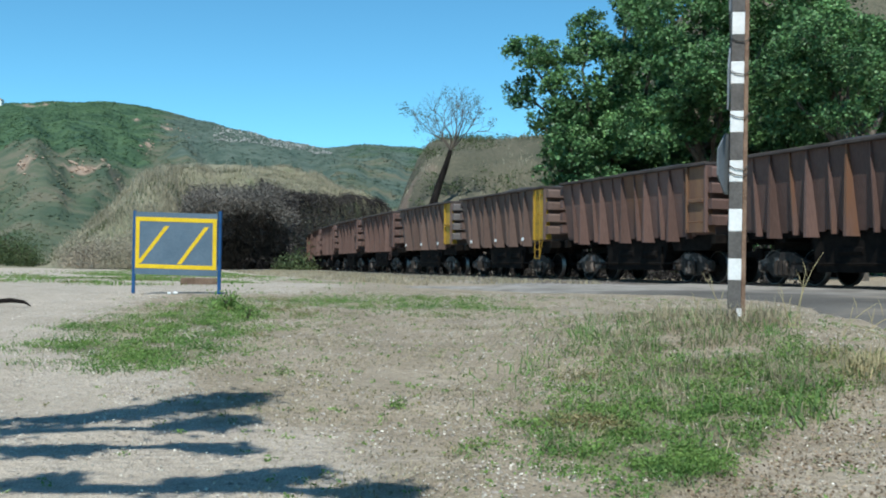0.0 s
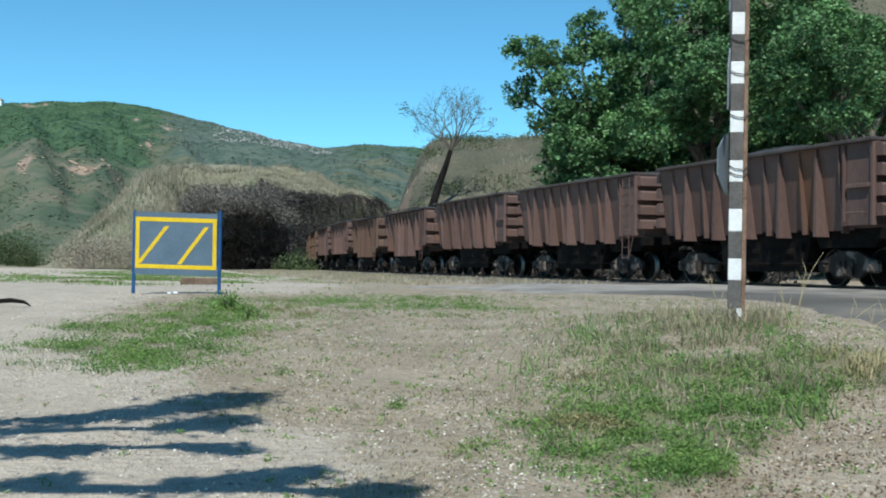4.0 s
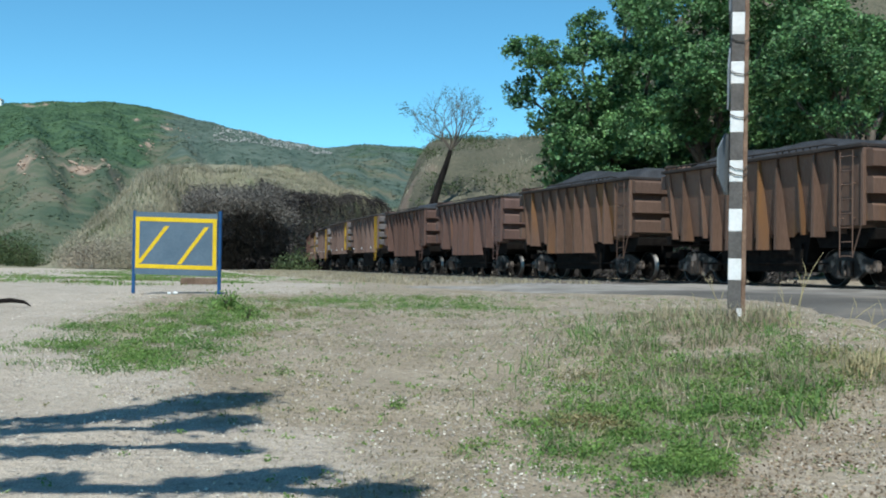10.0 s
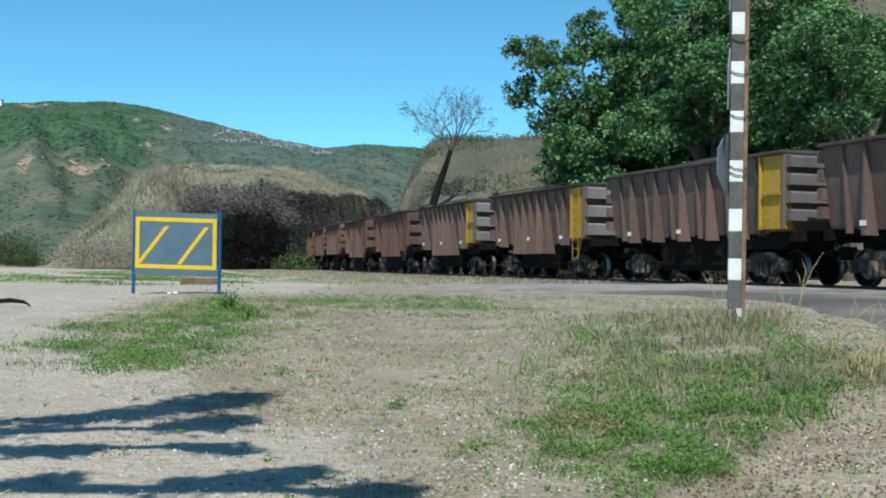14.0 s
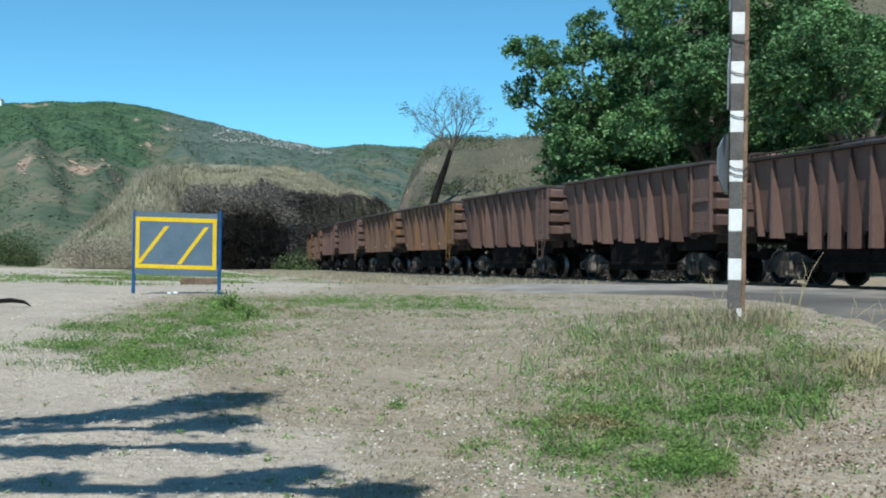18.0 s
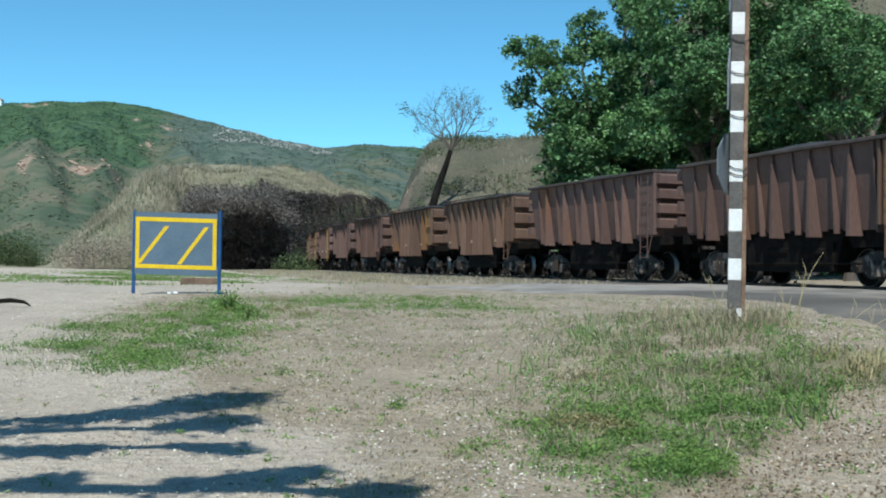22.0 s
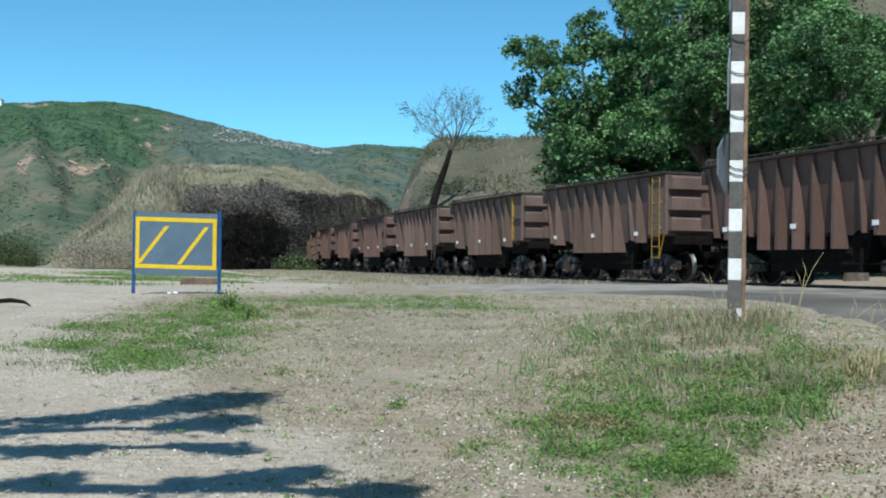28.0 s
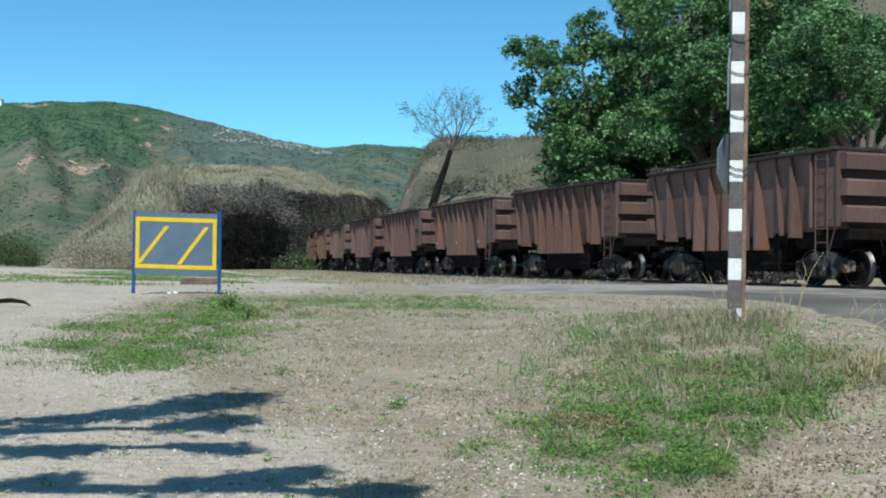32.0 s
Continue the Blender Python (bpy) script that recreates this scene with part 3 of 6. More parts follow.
def rim_mesh():
    """The top chord round the body, with an outer ledge; the later type carries a pipe on short studs."""
    bm = bmesh.new()
    h = 0.09
    for s in (-1, 1):
        y0, y1 = sorted((s * (PANEL + LEAN - 0.07), s * (OUTER + 0.06)))
        box(bm, -HALF - 0.02, HALF + 0.02, y0, y1, TOP - h, TOP, 0.015)
    for s in (-1, 1):
        x0, x1 = sorted((s * (HALF + 0.02), s * (HALF - 0.12)))
        box(bm, x0 + 0.001, x1 + 0.001, -PANEL - LEAN + 0.08, PANEL + LEAN - 0.08, TOP - h, TOP - 0.004, 0.015)
    return mesh_of("top_rim", bm)


def stud_rail():
    """A thin rail on studs along the rim."""
    bm = bmesh.new()
    tube(bm, [(-HALF + 0.1, -OUTER + 0.04, TOP + 0.085), (HALF - 1.3, -OUTER + 0.04, TOP + 0.085), (HALF - 0.9, -OUTER + 0.04, TOP + 0.03)], 0.022, 5)
    for x in [-HALF + 0.15 + 0.26 * i for i in range(6)] + [-1.9, -0.9, 0.1, 1.1] + [HALF - 2.9 + 0.26 * i for i in range(6)]:
        tube(bm, [(x, -OUTER + 0.04, TOP - 0.01), (x, -OUTER + 0.04, TOP + 0.085)], 0.02, 5)
    return mesh_of("rim_rail", bm)


def corner_plate_mesh():
    """A low folded plate on the rim at the rear end."""
    bm = bmesh.new()
    prism(bm, [(-HALF - 0.02, TOP + 0.002), (-HALF + 0.95, TOP + 0.002), (-HALF + 0.55, TOP + 0.13), (-HALF + 0.1, TOP + 0.17), (-HALF - 0.02, TOP + 0.12)], -OUTER + 0.08, -OUTER + 0.75)
    return mesh_of("corner_plate", bm)


def end_rib_mesh(h, deep):
    """A rounded cross bar of the end wall, at +x; its middle is at z = 0."""
    bm = bmesh.new()
    prof = [(0, -h / 2), (deep, -h / 2), (deep, h / 2 - 0.05), (deep * 0.8, h / 2), (0, h / 2)]
    prism(bm, prof, -1.36, 1.36)
    return mesh_of("end_rib", bm)


def load_mesh(seed, fill):
    """Ore heaped between the walls."""
    vs, fs = [], []
    nxx, nyy = 34, 13
    for i in range(nxx):
        for j in range(nyy):
            u, v = i / (nxx - 1), j / (nyy - 1)
            x, y = (u * 2 - 1) * (HALF - 0.04), (v * 2 - 1) * (PANEL + LEAN - 0.05)
            dome = (math.sin(math.pi * v) ** 0.7) * (math.sin(math.pi * u) ** 0.22)
            hump = 0.8 + 0.3 * wobble(x, seed * 9.1, 2.4, seed)
            z = TOP - 0.12 + fill * (dome * hump) + 0.03 * wobble(x, y, 0.25, seed) - 0.1 * (1 - dome)
            vs.append((x, y, z))
    fs = [(i * nyy + j, (i + 1) * nyy + j, (i + 1) * nyy + j + 1, i * nyy + j + 1) for i in range(nxx - 1) for j in range(nyy - 1)]
    # skirt down to the floor
    b = len(vs)
    rimi = [i * nyy for i in range(nxx)] + [(nxx - 1) * nyy + j for j in range(1, nyy)] + [i * nyy + nyy - 1 for i in range(nxx - 2, -1, -1)] + [j for j in range(nyy - 2, 0, -1)]
    for r in rimi:
        vs.append((vs[r][0], vs[r][1] * 0.79, SILL))
    for q in range(len(rimi)):
        fs.append((rimi[q], rimi[(q + 1) % len(rimi)], b + (q + 1) % len(rimi), b + q))
    me = raw_mesh("ore_load", vs, fs)
    me.materials.append(ORE)
    me.shade_smooth()
    return me


def bay_mesh():
    bm = bmesh.new()
    box(bm, HALF - 0.92, HALF - 0.03, -OUTER + 0.07, -PANEL - 0.004, SILL - 0.03, TOP - 0.1)
    return mesh_of("bay_panel", bm)


def corner_mesh(x0, x1):
    bm = bmesh.new()
    box(bm, x0, x1, -OUTER + 0.005, -OUTER + 0.1, SILL - 0.05, TOP - 0.092, 0.012)
    return mesh_of("corner_post", bm)


def ladder_mesh():
    bm = bmesh.new()
    for x in (HALF - 0.72, HALF - 0.3):
        tube(bm, [(x, -OUTER - 0.03, TOP - 0.15), (x, -OUTER - 0.03, 0.68)], 0.014, 5)
    for i in range(8):
        z = 0.72 + i * 0.33
        tube(bm, [(HALF - 0.72, -OUTER - 0.03, z), (HALF - 0.3, -OUTER - 0.03, z)], 0.012, 5)
    tube(bm, [(HALF - 0.3, -OUTER - 0.03, 0.7), (HALF - 0.02, -OUTER - 0.03, 1.42)], 0.016, 5)
    for z in (TOP - 0.3, 2.4, 1.6):
        for x in (HALF - 0.72, HALF - 0.3):
            tube(bm, [(x, -OUTER - 0.03, z), (x, -OUTER + 0.08, z)], 0.014, 5)
    return mesh_of("ladder", bm)


def ledge_mesh():
    bm = bmesh.new()
    box(bm, HALF - 0.85, HALF - 0.12, -OUTER - 0.02, -OUTER + 0.08, 2.28, 2.38, 0.01)
    return mesh_of("step_ledge", bm)


def grab_mesh():
    bm = bmesh.new()
    tube(bm, [(HALF - 0.8, -OUTER + 0.07, 1.72), (HALF - 0.8, -OUTER - 0.06, 1.72), (HALF - 0.25, -OUTER - 0.06, 1.72), (HALF - 0.25, -OUTER + 0.07, 1.72)], 0.014, 5)
    return mesh_of("grab_handle", bm)


def frame_mesh():
    bm = bmesh.new()
    e = HALF - 0.08
    box(bm, -e, e, -0.22, 0.22, 0.86, SILL - 0.081, 0.02)
    for x in (-3.1, 3.1, -1.2, 1.2):
        box(bm, x - 0.15, x + 0.15, -1.0, 1.0, 1.1, SILL - 0.082, 0.02)
    for y in (-0.95, 0.95):
        box(bm, -e - 0.03, e + 0.03, y - 0.06, y + 0.06, 1.2, SILL - 0.083)
    for s in (-1, 1):
        x0, x1 = sorted((s * e, s * (HALF + 0.14)))
        box(bm, x0, x1, -1.2, 1.2, 1.1, SILL - 0.09, 0.02)
    return mesh_of("underframe", bm)


def shade_fill_mesh(x0, x1, low):
    """A sloping near-black bulk on the side at -y, added to fill the shade under the body."""
    return mesh_of("floor_pocket", prism(bmesh.new(), [(x0 + 0.25, low), (x1 - 0.25, low), (x1, SILL - 0.084), (x0, SILL - 0.084)], -1.02, -0.26))


def coupler_mesh():
    bm = bmesh.new()
    box(bm, HALF - 0.05, 5.02, -0.09, 0.09, 0.72, 0.9, 0.02)
    box(bm, 5.0, 5.165, -0.16, 0.16, 0.64, 0.98, 0.03)
    tube(bm, [(4.5, -0.45, 1.12), (4.75, -0.42, 0.55), (5.05, -0.3, 0.45), (5.165, -0.2, 0.6)], 0.025, 5)
    return mesh_of("coupler", bm)


def side_frame_mesh():
    """The cast side frame of a bogie on the side at -y, with its spring nest opening."""
    bm = bmesh.new()
    y0, y1 = -0.94, -0.82
    prism(bm, [(-1.0, 0.37), (-0.62, 0.37), (-0.38, 0.2), (0.38, 0.2), (0.62, 0.37), (1.0, 0.37), (1.0, 0.6), (0.62, 0.72), (0.34, 0.84), (-0.34, 0.84), (-0.62, 0.72), (-1.0, 0.6)], y0, y1)
    for x in (-0.8, 0.8):
        box(bm, x - 0.14, x + 0.14, -0.97, -0.8, 0.33, 0.62, 0.03)
        tube(bm, [(x, -0.97, WHEEL_R), (x, -1.03, WHEEL_R)], 0.085, 10)
    return mesh_of("side_frame", bm)


def springs_mesh():
    bm = bmesh.new()
    for x in (-0.18, 0.0, 0.18):
        tube(bm, [(x, -1.0, 0.26), (x, -1.0, 0.62)], 0.075, 8)
    return mesh_of("spring_nest", bm)



def wheelset_mesh():
    bm = bmesh.new()
    tube(bm, [(0, -0.98, 0), (0, 0.98, 0)], 0.07, 10)
    for s in (-1, 1):
        prof = [(0.08, 0.60), (0.14, 0.60), (0.16, 0.55), (0.33, 0.535), (0.345, 0.585), (WHEEL_R - 0.012, 0.585), (WHEEL_R - 0.03, 0.48), (WHEEL_R - 0.05, 0.46), (0.34, 0.46), (0.33, 0.5), (0.16, 0.5), (0.08, 0.5)]
        wheel_turned(bm, [(r, s * y) for r, y in prof])
        # core holes' bosses
        for q in range(3):
            a = 2 * math.pi * q / 3
            tube(bm, [(0.25 * math.cos(a), s * 0.53, 0.25 * math.sin(a)), (0.25 * math.cos(a), s * 0.55, 0.25 * math.sin(a))], 0.035, 6)
    return mesh_of("wheelset", bm)


def tread_mesh():
    bm = bmesh.new()
    for s in (-1, 1):
        prof = [(WHEEL_R - 0.02, 0.588), (WHEEL_R, 0.59), (WHEEL_R, 0.485), (WHEEL_R + 0.025, 0.475), (WHEEL_R + 0.025, 0.455), (WHEEL_R - 0.02, 0.452)]
        wheel_turned(bm, [(r, s * y) for r, y in prof])
    me = mesh_of("tread", bm)
    me.shade_smooth()
    return me


def square_mesh():
    bm = bmesh.new()
    box(bm, -0.1, 0.1, -OUTER - 0.03, -OUTER - 0.014, -0.06, 0.06)
    return mesh_of("reflector", bm)


SIDE_FRAME, SPRINGS, WHEELSET, TREADS = side_frame_mesh(), springs_mesh(), wheelset_mesh(), tread_mesh()
SQUARE, SQUARE_DULL = square_mesh(), square_mesh()
CYLINDER = mesh_of("brake_cylinder", tube(bmesh.new(), [(-0.9, -0.93, 0.85), (-0.1, -0.93, 0.85)], 0.14, 10))
RESERVOIR = mesh_of("air_reservoir", tube(bmesh.new(), [(0.5, -0.93, 0.82), (1.3, -0.93, 0.82)], 0.15, 10))
PULL_ROD = mesh_of("pull_rod", tube(bmesh.new(), [(-2.6, -1.06, 0.55), (2.6, -1.06, 0.55)], 0.025, 5))
HANGER = mesh_of("hanger", box(bmesh.new(), 1.58, 1.66, -1.09, -1.03, 0.38, 1.05))
KIT = {}
for kd in "AB":
    HALF, TOP = (HALF_A, TOP_A) if kd == "A" else (HALF_B, TOP_B)
    KIT[kd] = dict(half=HALF, top=TOP, body=body_mesh(kd == "B"), rim=rim_mesh(), end=end_rib_mesh(0.29, 0.2) if kd == "A" else end_rib_mesh(0.39, 0.22),
                   bay=bay_mesh(), inner=corner_mesh(HALF - 1.02, HALF - 0.94), outer=corner_mesh(HALF - 0.1, HALF), ladder=ladder_mesh(), ledge=ledge_mesh(), grab=grab_mesh(),
                   frame=frame_mesh(), pocket=shade_fill_mesh(-1.95, 1.95, 0.34), shallow=shade_fill_mesh(2.0, HALF - 0.13, 0.93), coupler=coupler_mesh(), studs=stud_rail(), plate=corner_plate_mesh(), b=rib_mesh(0.032, 0.07, 0.026, 0.055, 1.19, OUTER - 0.02, OUTER),
                   s=rib_mesh(0.022, 0.035, 0.016, 0.026, 1.26, side_y(TOP) + 0.03, side_y(1.26) + 0.17, TOP - 0.1), d=rib_mesh(0.032, 0.07, 0.026, 0.055, 0.9, OUTER - 0.02, OUTER),
                   loads=[load_mesh(i + 1, 0.5 + 0.1 * (i % 4)) for i in range(4)] + [load_mesh(i + 7, 0.45) for i in range(3)] + [load_mesh(i + 11, 0.08) for i in range(2)])


def wagon(kind, ladder):
    """A gondola wagon; the camera's side is at -y and it runs towards +x. Origin on the rail top."""
    w = thing("ore_wagon", pose(0, 0, 0), "rusty brown gondola wagon loaded with ore", "wagon", "wagons of the ore train")
    kit = KIT[kind]
    half, top = kit["half"], kit["top"]
    part("hopper_body", kit["body"], RUST[0], w)
    part("top_rim", kit["rim"], RUST[0], w)
    for kd, rel in (RIBS_A if kind == "A" else RIBS_B):
        part("side_post", kit[kd], RUST[0], w, m=pose(rel + half, 0, 0))
        part("side_post", kit[kd], RUST[0], w, m=pose(rel + half, 0, 0, 0, 0, 180))
    for i in range(4 if kind == "A" else 3):
        z = top - 0.29 - 0.45 * i if kind == "A" else top - 0.34 - 0.62 * i
        part("end_rib", kit["end"], RUST[0], w, m=pose(half, 0, z))
        part("end_rib", kit["end"], RUST[0], w, m=FLIP @ pose(half, 0, z))
    for m in (pose(0, 0, 0), FLIP):
        part("bay_panel", kit["bay"], RUST[0], w, m=m)
        part("inner_post", kit["inner"], RUST[0], w, m=m)
        part("corner_post", kit["outer"], RUST[0], w, m=m)
        part("coupler", kit["coupler"], SHADEBLACK, w, "dark cast coupler with an air hose", m)
        if ladder:
            part("ladder", kit["ladder"], RUST[0], w, "narrow steel ladder", m)
        else:
            part("step_ledge", kit["ledge"], RUST[0], w, "small ledge", m)
            part("grab_handle", kit["grab"], RUST[0], w, "bent grab handle", m)
        if kind == "B":
            part("rim_rail", kit["studs"], RUST[0], w, "thin rail on short studs", m)
    if kind == "B":
        part("corner_plate", kit["plate"], RUST[0], w, "low folded plate on the rim")
    part("underframe", kit["frame"], SHADEBLACK, w, "grimy steel underframe, near-black with shade put into its colour")
    # the sloping floor pieces are bulk added to fill the shade below the body
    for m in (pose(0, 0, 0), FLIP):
        part("floor_pocket", kit["pocket"], SHADEBLACK, w, "near-black sloping bulk added for the shade under the floor", m)
        part("floor_pocket", kit["shallow"], SHADEBLACK, w, "near-black sloping bulk added for the shade under the floor", m)
        part("hanger", HANGER, SHADEBLACK, w, m=m)
    part("brake_cylinder", CYLINDER, SHADEBLACK, w, "dark brake cylinder")
    part("air_reservoir", RESERVOIR, SHADEBLACK, w, "dark round air reservoir")
    part("pull_rod", PULL_ROD, SHADEBLACK, w)
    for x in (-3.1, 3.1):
        bg = part("bogie", mesh_of("bolster", box(bmesh.new(), -0.2, 0.2, -0.92, 0.92, 0.66, 0.9, 0.03)), SHADEBLACK, w, "two-axle cast steel bogie", pose(x, 0, 0))
        part("side_frame", SIDE_FRAME, CAST, bg)
        part("side_frame", SIDE_FRAME, CAST, bg, m=FLIP)
        part("spring_nest", SPRINGS, CAST, bg)
        part("spring_nest", SPRINGS, CAST, bg, m=FLIP)
        for ax in (-0.8, 0.8):
            part("wheelset", axle_mesh(), None, bg, "axle with two bright-rimmed wheels", pose(ax, 0, WHEEL_R))
    return w


def axle_mesh():
    """Wheelset and polished treads as one mesh with two materials."""
    if "axle" not in axle_cache:
        bm = bmesh.new()
        bm.from_mesh(WHEELSET)
        k = len(bm.faces)
        bm.from_mesh(TREADS)
        bm.faces.ensure_lookup_table()
        for f in bm.faces[k:]:
            f.material_index = 1
        me = mesh_of("wheelset", bm)
        me.materials.append(SHADEBLACK)
        me.materials.append(TREAD)
        axle_cache["axle"] = me
    return axle_cache["axle"]


axle_cache = {}
PROTO = {(kd, ld): wagon(kd, ld) for kd in "AB" for ld in (False, True)}
BODY_PARTS = ("hopper_body", "top_rim", "side_post", "end_rib", "bay_panel", "corner_post", "inner_post", "ladder", "step_ledge", "grab_handle", "rim_rail", "corner_plate")


def dress(ob, mat):
    ob.material_slots[0].link = "OBJECT"
    ob.material_slots[0].material = mat


# each wagon in train order: type, ladder, body paint, bay paint, end paint, reflectors (w white, d dusty), ore
FLEET = {-5: "A-0...o", -4: "A+0...o", -3: "A-0...o", -2: "A+0...o", -1: "A-0r..o", 0: "A+1y.wo", 1: "A-1ygwo", 2: "A+0...o", 3: "A-0...o", 4: "A+0...o", 5: "A-0...o",
         6: "B+0...o", 7: "B+2...o", 8: "A-0...o", 9: "A+0...o", 10: "B+2...o", 11: "B+2...o", 12: "B+0...o", 13: "B+3...o",
         14: "A+1ygwo", 15: "A-1ygwo", 16: "B+1ypwo", 17: "B-1ypwo", 18: "B+3...o", 19: "B+0...o", 20: "A-0...o", 21: "A+0...o", 22: "A+2o.do",
         23: "A-2o.do", 24: "A+0r..o", 25: "A+0...o", 26: "B+2r.do", 27: "B-2o.do", 28: "B+3...o", 29: "B+0...e", 30: "B+0l.we",
         31: "B+0l.we", 32: "B+1l.we", 33: "B-1i.we", 34: "B+1..we", 35: "B-0..we", 36: "B+0...e", 37: "B+3...e", 38: "B+0..de",
         39: "B-0...e"}
PAINT = {"i": YELLOW, "l": YELLOW, "y": YELLOW, "o": ORANGE, "r": RUSTBAY}
PAINT_WORD = {"i": ", one yellow post", "l": ", yellow ladders", "y": ", yellow bays", "o": ", orange bays", "r": ", scuffed bays", ".": ""}
wagons = {}
for k in range(-5, 47):
    code = FLEET.get(k, "B+%d...e" % (k % 4))
    kd, ld, body, bay, endp, sq, ore = code[0], code[1] == "+", RUST[int(code[2])], code[3], code[4], code[5], code[6]
    w = copy_thing(PROTO[kd, ld], pose(0, 0, 0))
    wagons[k] = w
    for c in w.children:
        base = c.name.split(".")[0]
        if base in BODY_PARTS:
            dress(c, (DUSTED if kd == "B" else RIMGREY) if base in ("top_rim", "rim_rail") else body)
            if bay in PAINT and base in (("ladder",) if bay == "l" else ("inner_post",) if bay == "i" else ("bay_panel", "inner_post", "ladder", "step_ledge", "grab_handle")):
                dress(c, PAINT[bay])
            if base == "end_rib" and endp in "gp" and c.location.x > 0:
                dress(c, {"g": GREYEND, "p": PALE}[endp])
    if sq in "wd":
        places = (-7.54, -4.74, -1.94) if kd == "A" else (-7.36, -4.53, -1.72)
        for m in (pose(0, 0, 0), FLIP):
            for rel in places:
                part("reflector", SQUARE if sq == "w" else SQUARE_DULL, WHITE if sq == "w" else DULL, w, "small square reflector", m @ pose(rel + KIT[kd]["half"], 0.02, 1.47))
    part("ore_load", KIT[kd]["loads"][7 + k % 2 if ore == "e" else k % 4 if 7 < k < 14 else 4 + k % 3], ORE, w, "dark grey iron ore fines")
    tint = ("rusty brown", "grey-brown", "orange-stained rusty", "dark umber")[int(code[2])]
    tagged(w, "%s %s gondola wagon %s dark ore%s" % (tint, "straight-sided" if kd == "A" else "fish-bellied", "heaped with" if ore == "o" else "partly filled with", PAINT_WORD[bay]))
for w in PROTO.values():
    for o in (*w.children_recursive, w):
        bpy.data.objects.remove(o)

# way of the train along its track, by seconds
RUN = [(0, -2.83), (1, 9.08), (2, 21.06), (3, 33.04), (4.5, 51.06), (6, 69.08), (7, 81.0), (8, 92.85), (9, 105.05), (10, 117.4), (11, 129.57), (12, 141.68), (13, 153.78), (14, 166.0),
       (15.5, 184.1), (17, 202.25), (18, 214.54), (19, 226.65), (20, 238.88), (21, 251.06), (22, 263.3), (23, 275.45), (24, 287.35), (25, 299.6),
       (26.5, 318.1), (28, 336.65), (29, 348.75), (30, 360.62), (31, 373.0), (32, 385.4)]


def wagon_pose(s_lead):
    """The pose of a wagon whose leading face corner, of the shorter type, stands at s_lead."""
    s = s_lead - HALF_B
    ax, ay = track_point(s - BOGIE_X)
    bx, by = track_point(s + BOGIE_X)
    return pose((ax + bx) / 2, (ay + by) / 2, RAIL_Z, 0, 0, math.degrees(math.atan2(by - ay, bx - ax)))


def motions():
    times, ways = [r[0] for r in RUN], [r[1] for r in RUN]
    for k, w in wagons.items():
        rows = []
        for t in times:
            rows.append((t, wagon_pose(float(np.interp(t, times, ways)) - k * LEN)))
        walk(w, rows)
    # every wheelset turns alike: one turn for the distance run
    first = {}
    for w in wagons.values():
        for bg in w.children:
            for ax in bg.children:
                if not ax.name.startswith("wheelset"):
                    continue
                place = ax.location.x > 0
                if place in first:
                    lead = first[place]
                    ax.rotation_mode = "QUATERNION"
                    data = ax.animation_data_create()
                    data.action = lead.animation_data.action
                    data.action_slot = lead.animation_data.action_slot
                else:
                    rows = []
                    for f in range(0, 961):
                        t = f / FPS
                        turn = float(np.interp(t, times, ways)) / WHEEL_R
                        rows.append((t, pose(ax.location.x, 0, WHEEL_R) @ Matrix.Rotation(turn % (2 * math.pi), 4, "Y")))
                    walk(ax, rows)
                    first[place] = ax


# ---- scattering ----
rng = np.random.default_rng(7)


def leaf_quads(points, size, spread_z=0.6, seed=1, long=1.7):
    """A pointed leaf quad at each point, turned at random; size is the half length."""
    r = np.random.default_rng(seed)
    n = len(points)
    p = np.asarray(points, float)
    a = r.normal(size=(n, 3))
    a[:, 2] *= spread_z
    a /= np.linalg.norm(a, axis=1, keepdims=True) + 1e-9
    h = r.normal(size=(n, 3))
    b = np.cross(a, h)
    b /= np.linalg.norm(b, axis=1, keepdims=True) + 1e-9
    s = size * r.uniform(0.6, 1.35, size=(n, 1))
    v = np.empty((n, 4, 3))
    v[:, 0], v[:, 2] = p - a * s, p + a * s
    v[:, 1], v[:, 3] = p + b * s / long, p - b * s / long
    verts = v.reshape(-1, 3)
    faces = np.arange(n * 4).reshape(-1, 4)
    return verts.tolist(), faces.tolist()


def tufted(lobes, count, share, seed):
    """Breaks each lobe up into smaller ones round its outside."""
    r = np.random.default_rng(seed)
    out = []
    for x, y, z, rad in lobes:
        for i in range(count):
            d = r.normal(size=3)
            d /= np.linalg.norm(d)
            q = rad * share * r.uniform(0.7, 1.25)
            out.append((x + d[0] * (rad - q * 0.7), y + d[1] * (rad - q * 0.7), z + d[2] * (rad - q * 0.7) * 0.95, q))
    return out


def shell_points(lobes, per_area, clump, leaves, seed, inner=0.35, flat=1.0, under=1.0):
    """Leaf places in clumps over the outsides of lobes (x, y, z, r)."""
    r = np.random.default_rng(seed)
    out = []
    for x, y, z, rad in lobes:
        n = max(6, int(per_area * 4 * math.pi * rad * rad))
        d = r.normal(size=(n, 3))
        d /= np.linalg.norm(d, axis=1, keepdims=True)
        d[:, 2] *= np.where((d[:, 2] < -0.1) & (r.random(n) > under), -1.0, 1.0)
        k = rad * (1 - inner * r.random((n, 1)) ** 1.6) * (1 + 0.16 * np.sin(d[:, :1] * 7 + x * 3) * np.cos(d[:, 2:] * 6 + y))
        c = np.array([x, y, z]) + d * k * np.array([1, 1, flat])
        for q in c:
            out.append(q + r.normal(size=(leaves, 3)) * clump)
    return np.concatenate(out)


